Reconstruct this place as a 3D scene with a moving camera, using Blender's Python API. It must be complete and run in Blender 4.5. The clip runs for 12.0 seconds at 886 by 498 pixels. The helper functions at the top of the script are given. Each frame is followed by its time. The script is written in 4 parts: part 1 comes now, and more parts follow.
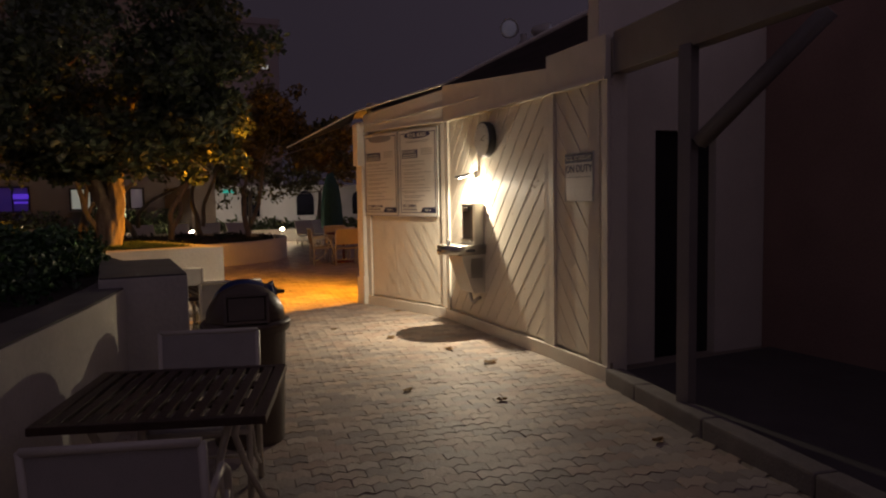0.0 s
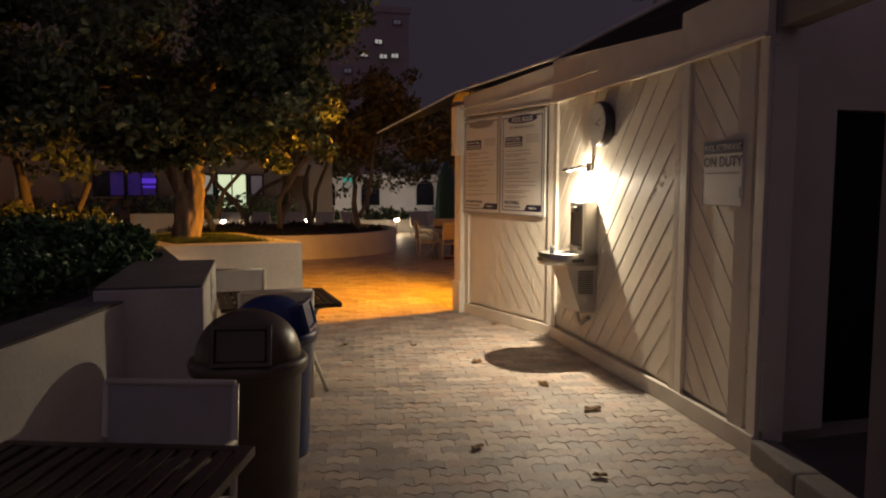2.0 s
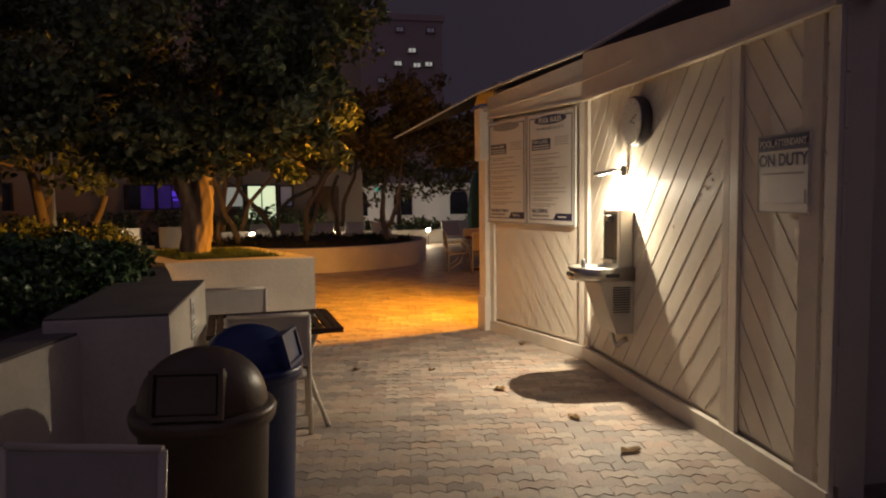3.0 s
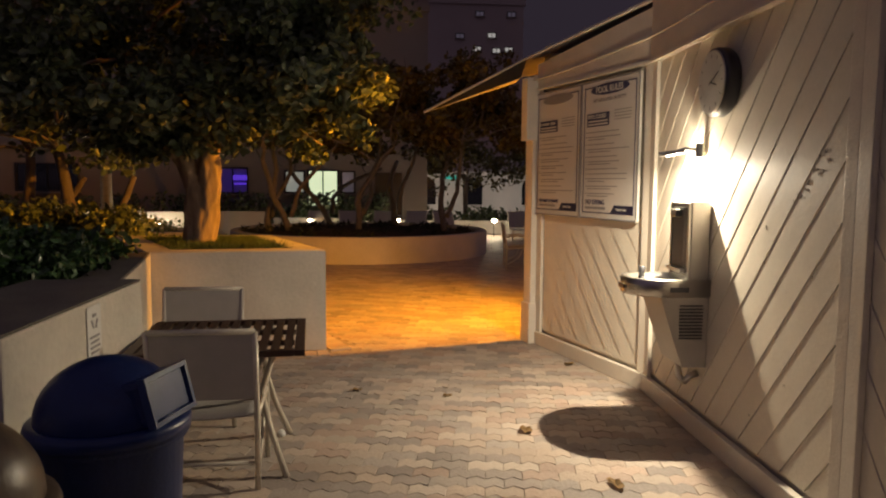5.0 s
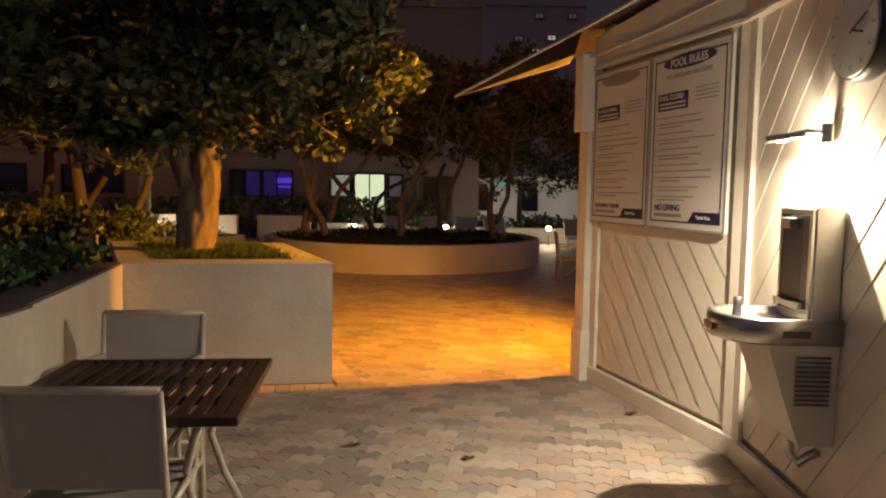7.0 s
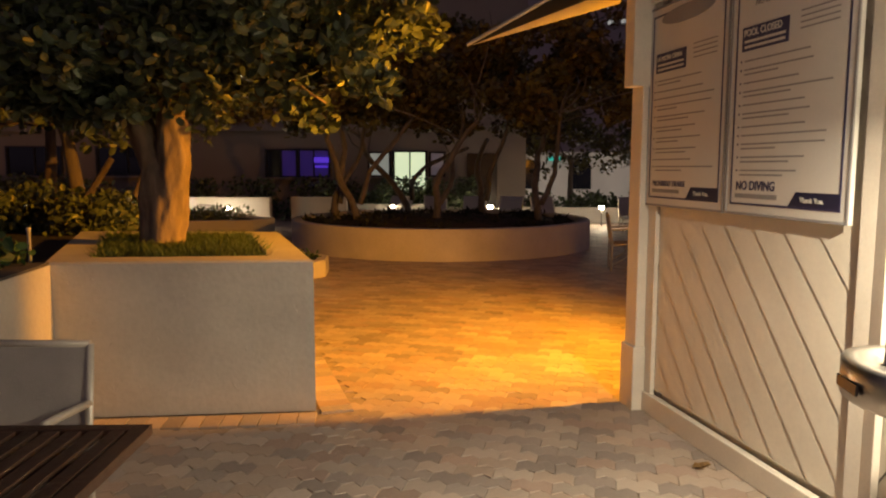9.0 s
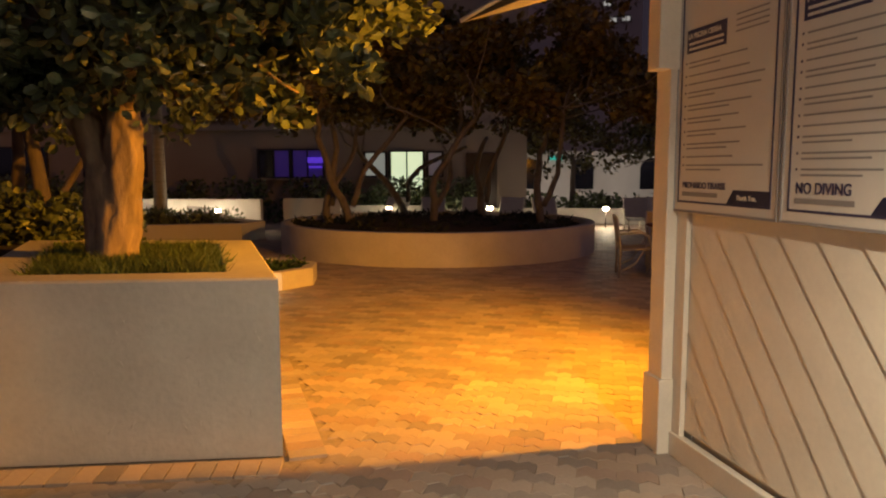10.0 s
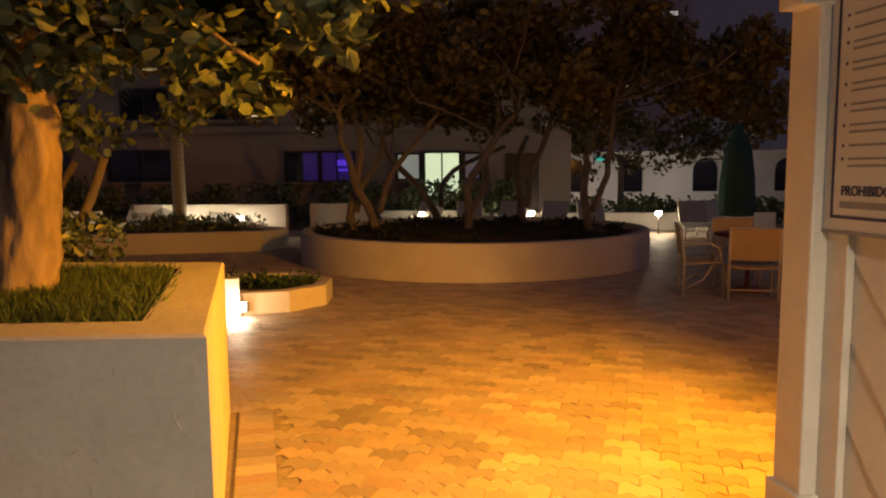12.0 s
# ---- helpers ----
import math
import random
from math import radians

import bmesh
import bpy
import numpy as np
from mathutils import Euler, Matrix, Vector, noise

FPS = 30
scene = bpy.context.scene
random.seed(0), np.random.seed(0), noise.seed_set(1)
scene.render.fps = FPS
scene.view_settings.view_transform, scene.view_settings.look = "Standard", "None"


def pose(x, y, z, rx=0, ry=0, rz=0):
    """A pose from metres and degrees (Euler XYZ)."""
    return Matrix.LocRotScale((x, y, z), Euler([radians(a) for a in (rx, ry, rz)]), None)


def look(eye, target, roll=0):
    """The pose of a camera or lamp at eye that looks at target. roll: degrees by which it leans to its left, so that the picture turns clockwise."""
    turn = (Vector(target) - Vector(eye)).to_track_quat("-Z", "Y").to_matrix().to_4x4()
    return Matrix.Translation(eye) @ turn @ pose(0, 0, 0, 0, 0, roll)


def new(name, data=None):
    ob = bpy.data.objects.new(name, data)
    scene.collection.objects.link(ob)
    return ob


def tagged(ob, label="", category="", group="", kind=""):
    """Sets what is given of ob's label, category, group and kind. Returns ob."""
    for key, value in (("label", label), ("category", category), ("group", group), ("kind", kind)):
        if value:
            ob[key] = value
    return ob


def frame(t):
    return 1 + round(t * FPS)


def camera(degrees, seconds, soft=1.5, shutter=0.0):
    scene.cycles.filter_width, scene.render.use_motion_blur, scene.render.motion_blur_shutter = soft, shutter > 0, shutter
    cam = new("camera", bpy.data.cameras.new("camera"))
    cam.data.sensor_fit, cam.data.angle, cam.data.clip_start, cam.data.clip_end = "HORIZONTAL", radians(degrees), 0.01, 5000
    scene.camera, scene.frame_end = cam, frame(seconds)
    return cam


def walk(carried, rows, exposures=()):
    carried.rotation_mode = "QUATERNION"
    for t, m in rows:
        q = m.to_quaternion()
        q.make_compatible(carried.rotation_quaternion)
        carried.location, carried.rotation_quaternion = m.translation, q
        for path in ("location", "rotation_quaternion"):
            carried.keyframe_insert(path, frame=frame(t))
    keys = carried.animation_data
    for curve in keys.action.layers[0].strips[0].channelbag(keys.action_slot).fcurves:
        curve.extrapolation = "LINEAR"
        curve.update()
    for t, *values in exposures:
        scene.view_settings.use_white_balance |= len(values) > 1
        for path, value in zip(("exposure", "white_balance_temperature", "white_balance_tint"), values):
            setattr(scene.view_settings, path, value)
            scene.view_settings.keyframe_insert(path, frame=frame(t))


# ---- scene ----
cam = camera(63.1, 12.0, soft=2.1)
EXPOSURES = [(0.0, 0.92), (3.5, 1.06), (6.5, 1.02), (9.5, 1.02), (12.0, 1.0)]
PATH = [
    (0, (0.845, -0.473, 1.631), (1.687, 1.335, 1.48), -1.0),
    (0.5, (1.103, -0.191, 1.653), (1.825, 1.667, 1.493), -0.5),
    (1, (1.282, 0.145, 1.636), (1.965, 2.019, 1.481), -0.1),
    (1.5, (1.482, 0.455, 1.63), (2.082, 2.356, 1.465), -0.8),
    (2, (1.691, 0.731, 1.676), (2.2, 2.657, 1.501), 0.2),
    (2.5, (1.843, 1.061, 1.663), (2.32, 2.997, 1.498), 0.7),
    (3, (2.04, 1.354, 1.672), (2.446, 3.307, 1.521), -0.7),
    (3.5, (2.215, 1.641, 1.675), (2.537, 3.61, 1.531), -0.0),
    (3.7, (2.281, 1.796, 1.66), (2.6, 3.765, 1.512), 0.3),
    (5.3, (2.788, 2.785, 1.621), (2.963, 4.77, 1.441), 0.4),
    (5.5, (2.797, 2.902, 1.617), (2.985, 4.886, 1.442), 0.2),
    (6, (2.937, 3.209, 1.607), (3.062, 5.197, 1.425), -0.6),
    (6.5, (3.009, 3.545, 1.591), (3.053, 5.537, 1.421), 0.4),
    (6.7, (3.032, 3.684, 1.573), (3.068, 5.677, 1.411), 0.7),
    (8.5, (3.313, 4.853, 1.58), (3.264, 6.842, 1.379), 0.8),
    (9, (3.368, 5.189, 1.564), (3.246, 7.172, 1.341), 0.1),
    (9.5, (3.385, 5.554, 1.543), (3.247, 7.537, 1.32), 0.9),
    (10, (3.38, 5.927, 1.563), (3.257, 7.911, 1.34), -0.1),
    (10.5, (3.435, 6.267, 1.566), (3.209, 8.242, 1.347), -1.3),
    (11, (3.412, 6.611, 1.531), (3.202, 8.587, 1.302), -0.4),
    (11.5, (3.372, 6.927, 1.53), (3.218, 8.907, 1.295), -0.1),
    (12, (3.394, 7.289, 1.548), (3.157, 9.264, 1.333), -0.5),
]
walk(cam, [(t, look(eye, target, roll)) for t, eye, target, roll in PATH],
     exposures=EXPOSURES)

# ---- light ----
world = bpy.data.worlds.new("night")
scene.world = world
world.use_nodes = True
# hazy night sky, made brighter behind the walk as unseen fill for the leaves
back = world.node_tree.nodes["Background"]
back.inputs[0].default_value = (0.40, 0.30, 0.43, 1)
sky_way = world.node_tree.nodes.new("ShaderNodeTexCoord")
sky_axes = world.node_tree.nodes.new("ShaderNodeSeparateXYZ")
sky_glow = world.node_tree.nodes.new("ShaderNodeMapRange")
for socket, value in zip(("From Min", "From Max", "To Min", "To Max"), (-1.0, 1.0, 0.11, 0.026)):
    sky_glow.inputs[socket].default_value = value
world.node_tree.links.new(sky_way.outputs["Generated"], sky_axes.inputs[0])
world.node_tree.links.new(sky_axes.outputs["Y"], sky_glow.inputs["Value"])
world.node_tree.links.new(sky_glow.outputs["Result"], back.inputs[1])


def lamp(name, kind, place, power, colour, size=0.05, target=None, angle=160, blend=0.3):
    data = bpy.data.lights.new(name, kind)
    data.energy, data.color = power, colour
    if kind in ("POINT", "SPOT"):
        data.shadow_soft_size = size
    if kind == "AREA":
        data.size = size
    if kind == "SPOT":
        data.spot_size, data.spot_blend = radians(angle), blend
    ob = new(name, data)
    ob.matrix_world = look(place, target) if target else pose(*place)
    return ob


LED = (1.0, 0.84, 0.61)
SODIUM = (1.0, 0.37, 0.014)
WARM = (1.0, 0.80, 0.52)
lamp("picture_light_beam", "AREA", (4.75, 7.18, 1.785), 38, LED, 0.02, (4.66, 7.17, 0.0))
lamp("picture_light_spill", "POINT", (4.73, 7.18, 1.765), 10, LED, 0.02)
lamp("wall_pack_beam", "SPOT", (5.75, 10.36, 2.28), 1080, SODIUM, 0.07, (1.3, 12.5, -0.1), 100, 1.0)
lamp("wall_pack_spill", "POINT", (5.70, 10.36, 2.26), 62, SODIUM, 0.07)

# ---- materials ----


def material(name, colour, rough=0.6, metal=0.0, vary=0.25, scale=6.0, bump=0.1, fine=60.0, second=None, stretch=(1, 1, 1), per_piece=0.0, per_island=0.0, spec=0.5, placed=False, palette=()):
    m = bpy.data.materials.new(name)
    m.use_nodes = True
    nt = m.node_tree
    b = nt.nodes["Principled BSDF"]
    b.inputs["Roughness"].default_value, b.inputs["Metallic"].default_value = rough, metal
    b.inputs["Specular IOR Level"].default_value = spec
    co = nt.nodes.new("ShaderNodeTexCoord")
    mp = nt.nodes.new("ShaderNodeMapping")
    mp.inputs["Scale"].default_value = stretch
    nt.links.new(nt.nodes.new("ShaderNodeNewGeometry").outputs["Position"] if placed else co.outputs["Object"], mp.inputs[0])
    big = nt.nodes.new("ShaderNodeTexNoise")
    big.inputs["Scale"].default_value, big.inputs["Detail"].default_value = scale, 5
    small = nt.nodes.new("ShaderNodeTexNoise")
    small.inputs["Scale"].default_value, small.inputs["Detail"].default_value = fine, 3
    nt.links.new(mp.outputs[0], big.inputs[0])
    nt.links.new(mp.outputs[0], small.inputs[0])
    ramp = nt.nodes.new("ShaderNodeValToRGB")
    lo = second or tuple(c * (1 - vary) for c in colour)
    ramp.color_ramp.elements[0].position, ramp.color_ramp.elements[1].position = 0.33, 0.67
    ramp.color_ramp.elements[0].color, ramp.color_ramp.elements[1].color = (*lo, 1), (*colour, 1)
    mean = nt.nodes.new("ShaderNodeMath")
    mean.operation = "MULTIPLY_ADD"
    mean.inputs[1].default_value = 0.35
    nt.links.new(small.outputs[0], mean.inputs[0])
    half = nt.nodes.new("ShaderNodeMath")
    half.operation = "MULTIPLY"
    half.inputs[1].default_value = 0.65
    nt.links.new(big.outputs[0], half.inputs[0])
    nt.links.new(half.outputs[0], mean.inputs[2])
    nt.links.new(mean.outputs[0], ramp.inputs[0])
    out = ramp.outputs[0]
    if per_piece or per_island:
        if per_piece:
            src = nt.nodes.new("ShaderNodeObjectInfo").outputs["Random"]
        else:
            src = nt.nodes.new("ShaderNodeNewGeometry").outputs["Random Per Island"]
        amount = per_piece or per_island
        rng = nt.nodes.new("ShaderNodeMapRange")
        rng.inputs["To Min"].default_value, rng.inputs["To Max"].default_value = 1 - amount, 1 + amount
        nt.links.new(src, rng.inputs[0])
        if palette:
            # the kiln colour of each piece, over which grain and stains lie
            tones = nt.nodes.new("ShaderNodeValToRGB")
            tones.color_ramp.interpolation = "CONSTANT"
            for k, tone in enumerate(palette):
                e = tones.color_ramp.elements[k] if k < 2 else tones.color_ramp.elements.new(k / len(palette))
                e.position, e.color = k / len(palette), (*tone, 1)
            shuffle = nt.nodes.new("ShaderNodeMath")
            shuffle.operation = "MULTIPLY"
            shuffle.inputs[1].default_value = 7.31
            wrap = nt.nodes.new("ShaderNodeMath")
            wrap.operation = "FRACT"
            nt.links.new(src, shuffle.inputs[0])
            nt.links.new(shuffle.outputs[0], wrap.inputs[0])
            nt.links.new(wrap.outputs[0], tones.inputs[0])
            blend = nt.nodes.new("ShaderNodeMix")
            blend.data_type = "RGBA"
            blend.inputs[0].default_value = 0.55
            nt.links.new(out, blend.inputs[6])
            nt.links.new(tones.outputs[0], blend.inputs[7])
            out = blend.outputs[2]
        hsv = nt.nodes.new("ShaderNodeHueSaturation")
        nt.links.new(rng.outputs[0], hsv.inputs["Value"])
        nt.links.new(out, hsv.inputs["Color"])
        out = hsv.outputs[0]
    nt.links.new(out, b.inputs["Base Color"])
    if bump:
        bp = nt.nodes.new("ShaderNodeBump")
        bp.inputs["Strength"].default_value, bp.inputs["Distance"].default_value = min(1, bump * 3), 0.02
        nt.links.new(mean.outputs[0], bp.inputs["Height"])
        nt.links.new(bp.outputs[0], b.inputs["Normal"])
    return m


def glow(name, colour, power):
    m = bpy.data.materials.new(name)
    m.use_nodes = True
    b = m.node_tree.nodes["Principled BSDF"]
    b.inputs["Base Color"].default_value = (*colour, 1)
    b.inputs["Emission Color"].default_value = (*colour, 1)
    b.inputs["Emission Strength"].default_value = power
    return m


PAINT = material("painted_siding", (0.74, 0.68, 0.57), 0.55, vary=0.12, scale=3, bump=0.05, fine=40)
TRIMP = material("painted_trim", (0.76, 0.70, 0.60), 0.5, vary=0.14, scale=5, bump=0.06)
STUCCO = material("stucco", (0.66, 0.62, 0.54), 0.85, vary=0.18, scale=2.5, bump=0.2, fine=30)
STUCCO_FAR = material("stucco_far", (0.60, 0.56, 0.50), 0.9, vary=0.2, scale=1.0, bump=0.1)
FACADE = material("facade_plaster", (0.30, 0.25, 0.21), 0.9, vary=0.2, scale=0.6, bump=0.1)
# wall tops, much darker than the stucco sides
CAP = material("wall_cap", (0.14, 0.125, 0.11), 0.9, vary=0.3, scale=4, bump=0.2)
# cream post paint with its shade mixed into the colour
SHADEDPOST = material("shaded_post_paint", (0.27, 0.24, 0.215), 0.7, vary=0.2, scale=4, bump=0.08)
BROWNWALL = material("brown_wall", (0.34, 0.22, 0.18), 0.85, vary=0.25, scale=1.5, bump=0.15)
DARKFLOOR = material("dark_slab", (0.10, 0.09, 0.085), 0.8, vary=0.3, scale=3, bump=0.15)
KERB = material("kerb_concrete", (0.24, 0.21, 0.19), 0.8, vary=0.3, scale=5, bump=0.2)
KILN = ((0.46, 0.365, 0.285), (0.33, 0.30, 0.275), (0.53, 0.46, 0.385), (0.42, 0.30, 0.235), (0.25, 0.225, 0.21), (0.48, 0.40, 0.33))
PAVER = material("paver", (0.48, 0.385, 0.305), 0.6, vary=0.42, scale=1.7, bump=0.15, fine=45, per_piece=0.14, placed=True, palette=KILN)
PAVERS = material("paver_field", (0.48, 0.385, 0.305), 0.6, vary=0.42, scale=1.7, bump=0.15, fine=45, per_island=0.14, placed=True, palette=KILN)
JOINT = material("joint_sand", (0.36, 0.30, 0.24), 0.95, vary=0.3, scale=20, bump=0.2)
SOIL = material("soil", (0.045, 0.032, 0.022), 0.95, vary=0.5, scale=12, bump=0.6)
BARK = material("bark", (0.34, 0.25, 0.17), 0.85, vary=0.6, scale=7, bump=0.9, fine=24, stretch=(1, 1, 0.35))
BARKDARK = material("dark_bark", (0.20, 0.16, 0.125), 0.9, vary=0.5, scale=6, bump=0.6, fine=25, stretch=(1, 1, 0.4))
PALEBARK = material("pale_bark", (0.25, 0.22, 0.185), 0.85, vary=0.5, scale=6, bump=0.5, fine=25, stretch=(1, 1, 0.4))
PALMBARK = material("palm_bark", (0.36, 0.33, 0.29), 0.9, vary=0.35, scale=3, bump=0.4, stretch=(0.3, 0.3, 6))
LEAF = material("leaf", (0.115, 0.15, 0.07), 0.38, vary=0.45, scale=3, bump=0, per_island=0.5)
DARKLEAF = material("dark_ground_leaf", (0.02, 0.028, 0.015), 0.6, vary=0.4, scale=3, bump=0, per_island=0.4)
LEAFO = material("sea_grape_leaf", (0.11, 0.12, 0.03), 0.45, second=(0.10, 0.06, 0.02), scale=1.2, bump=0, per_island=0.5)
HEDGE = material("hedge_leaf", (0.05, 0.11, 0.035), 0.4, vary=0.5, scale=4, bump=0, per_island=0.5)
GRASS = material("grass_blade", (0.075, 0.12, 0.03), 0.6, vary=0.5, scale=6, bump=0, per_island=0.5)
STEEL = material("brushed_steel", (0.62, 0.60, 0.56), 0.28, 1.0, vary=0.12, scale=8, bump=0.02, fine=180, stretch=(1, 1, 0.1))
STEELDARK = material("dark_steel", (0.10, 0.10, 0.11), 0.35, 0.6, vary=0.3, bump=0.02)
GREYMETAL = material("grey_cabinet", (0.52, 0.49, 0.44), 0.42, 0.3, vary=0.1, bump=0.02)
BRONZE = material("dark_bronze", (0.06, 0.05, 0.045), 0.4, 0.6, vary=0.3, bump=0.03)
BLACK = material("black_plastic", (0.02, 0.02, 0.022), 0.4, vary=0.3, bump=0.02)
DIAL = material("clock_face", (0.66, 0.66, 0.62), 0.4, vary=0.08, bump=0)
RIM = material("clock_rim", (0.04, 0.04, 0.05), 0.3, 0.3, vary=0.2, bump=0)
BINBROWN = material("brown_bin_plastic", (0.13, 0.095, 0.065), 0.38, vary=0.3, scale=5, bump=0.05)
BINBLUE = material("blue_bin_plastic", (0.012, 0.035, 0.16), 0.36, vary=0.3, scale=5, bump=0.05)
BINPANEL = material("light_blue_panel", (0.035, 0.065, 0.20), 0.35, vary=0.2, bump=0.02)
WOOD = material("stained_slat", (0.075, 0.04, 0.026), 0.4, vary=0.5, scale=5, bump=0.1, fine=50, stretch=(1, 8, 1), per_piece=0.2)
ALU = material("cream_aluminium", (0.62, 0.57, 0.48), 0.4, 0.2, vary=0.12, bump=0.02)
SLING = material("sling_fabric", (0.46, 0.43, 0.40), 0.85, vary=0.15, scale=8, bump=0.15, fine=250)
SLINGTAN = material("tan_sling_fabric", (0.55, 0.43, 0.25), 0.85, vary=0.15, scale=8, bump=0.15, fine=250)
SIGNP = material("sign_panel", (0.70, 0.68, 0.63), 0.45, vary=0.06, scale=2, bump=0.0)
INK = material("navy_ink", (0.035, 0.035, 0.10), 0.5, vary=0.1, bump=0)
GREYINK = material("grey_ink", (0.30, 0.29, 0.29), 0.6, vary=0.1, bump=0)
AWNING = material("dark_awning", (0.035, 0.03, 0.035), 0.9, vary=0.3, scale=6, bump=0.15)
ROOF = material("roof_felt", (0.17, 0.15, 0.16), 0.9, vary=0.3, scale=4, bump=0.2)
SOFFIT = material("soffit_paint", (0.75, 0.70, 0.55), 0.6, vary=0.1, bump=0.05)
CANVAS = material("green_canvas", (0.06, 0.14, 0.12), 0.9, vary=0.3, scale=5, bump=0.2)
TABLERED = material("red_table", (0.20, 0.035, 0.02), 0.4, vary=0.3, bump=0.02)
FRAMED = material("window_frame_dark", (0.03, 0.028, 0.03), 0.4, vary=0.2, bump=0)
TOWER = material("tower_concrete", (0.42, 0.36, 0.34), 0.9, vary=0.15, scale=0.3, bump=0)
DRYLEAF = material("dry_leaf", (0.42, 0.26, 0.10), 0.7, vary=0.4, scale=30, bump=0.1)
PAPER = material("white_paper", (0.75, 0.75, 0.72), 0.8, vary=0.1, bump=0.1)
GLASSD = material("dark_pane", (0.012, 0.012, 0.016), 0.08, vary=0.2, bump=0)
PURPLE = glow("purple_lit_pane", (0.16, 0.06, 1.0), 0.22)
CURTAIN = glow("lit_curtain", (0.75, 0.86, 0.55), 0.42)
SIDEPANE = glow("side_lit_pane", (0.75, 0.8, 0.7), 0.10)
DIMPANE = glow("dim_lit_pane", (0.45, 0.42, 0.52), 0.03)
WHITEPANE = glow("tower_lit_pane", (0.9, 0.88, 0.8), 0.14)
BULB = glow("lamp_lens", (1.0, 0.93, 0.8), 30)
SODLENS = glow("sodium_lens", (1.0, 0.5, 0.08), 12)
PATHLENS = glow("path_lens", (1.0, 0.85, 0.6), 40)
VIOLETPANE = glow("violet_tinted_pane", (0.10, 0.05, 0.42), 0.045)
TEAL = glow("teal_panel", (0.05, 0.6, 0.5), 0.15)

# ---- shape helpers ----


def add_box(bm, sx, sy, sz, m=None, bevel=0.0):
    r = bmesh.ops.create_cube(bm, size=1)
    vs = r["verts"]
    bmesh.ops.transform(bm, matrix=Matrix.Diagonal((sx, sy, sz, 1)), verts=vs)
    if bevel:
        es = list({e for v in vs for e in v.link_edges})
        o = bmesh.ops.bevel(bm, geom=es, offset=bevel, segments=2, affect="EDGES", profile=0.6)
        vs = list({v for f in o["faces"] for v in f.verts} | {v for v in vs if v.is_valid})
    if m is not None:
        bmesh.ops.transform(bm, matrix=m, verts=vs)


def box(sx, sy, sz, m=None, bevel=0.0):
    bm = bmesh.new()
    add_box(bm, sx, sy, sz, m, bevel)
    return bm


def add_rings(bm, rings, closed_ends=True, smooth=True):
    loops = [[bm.verts.new(p) for p in ring] for ring in rings]
    n = len(loops[0])
    for a, b in zip(loops, loops[1:]):
        for i in range(n):
            f = bm.faces.new((a[i], a[(i + 1) % n], b[(i + 1) % n], b[i]))
            f.smooth = smooth
    if closed_ends:
        bm.faces.new(loops[0][::-1])
        bm.faces.new(loops[-1])


def lathe(profile, seg=28):
    bm = bmesh.new()
    add_rings(bm, [[(r * math.cos(i * math.tau / seg), r * math.sin(i * math.tau / seg), z) for i in range(seg)] for r, z in profile])
    return bm


def tube(bm, pts, radii, seg=8):
    pts = [Vector(p) for p in pts]
    if isinstance(radii, (int, float)):
        radii = [radii] * len(pts)
    rings, side = [], None
    for i, p in enumerate(pts):
        d = (pts[min(i + 1, len(pts) - 1)] - pts[max(i - 1, 0)]).normalized()
        side = d.orthogonal().normalized() if side is None else (side - d * side.dot(d)).normalized()
        up = d.cross(side)
        rings.append([p + radii[i] * (math.cos(k * math.tau / seg) * side + math.sin(k * math.tau / seg) * up) for k in range(seg)])
    add_rings(bm, rings)
    return bm


def mesh_of(name, bm, mat):
    bmesh.ops.recalc_face_normals(bm, faces=bm.faces)
    me = bpy.data.meshes.new(name)
    bm.to_mesh(me)
    bm.free()
    me.materials.append(mat)
    return me


def part(name, bm, mat, parent, label="", m=None):
    ob = new(name, mesh_of(name, bm, mat))
    ob.parent = parent
    if m is not None:
        ob.matrix_basis = m
    return tagged(ob, label)


def thing(name, label, category, m=None, group="", kind=""):
    ob = new(name)
    ob.empty_display_size = 0.1
    if m is not None:
        ob.matrix_basis = m
    return tagged(ob, label, category, group, kind)


def solid(name, bm, mat, label, category, m=None, group="", kind=""):
    ob = new(name, mesh_of(name, bm, mat))
    if m is not None:
        ob.matrix_basis = m
    return tagged(ob, label, category, group, kind)


def prism(points, z0, z1):
    bm = bmesh.new()
    lo = [bm.verts.new((x, y, z0)) for x, y in points]
    hi = [bm.verts.new((x, y, z1)) for x, y in points]
    n = len(points)
    for i in range(n):
        bm.faces.new((lo[i], lo[(i + 1) % n], hi[(i + 1) % n], hi[i]))
    bm.faces.new(hi)
    bm.faces.new(lo[::-1])
    return bm


def ribbon(line, width, z0, z1):
    """A wall of that width to the left of a plan line."""
    line = [Vector((x, y, 0)) for x, y in line]
    other = []
    for i, p in enumerate(line):
        d = (line[min(i + 1, len(line) - 1)] - line[max(i - 1, 0)]).normalized()
        other.append(p + width * Vector((-d.y, d.x, 0)))
    return prism([(p.x, p.y) for p in line] + [(p.x, p.y) for p in other[::-1]], z0, z1)


def along(a, b):
    """A frame on the wall from plan point a to b: local x runs along it, local y out to its right, z up."""
    d = (Vector((*b, 0)) - Vector((*a, 0)))
    length, d = d.length, d.normalized()
    m = Matrix(((d.x, d.y, 0, a[0]), (d.y, -d.x, 0, a[1]), (0, 0, 1, 0), (0, 0, 0, 1)))
    return m, length


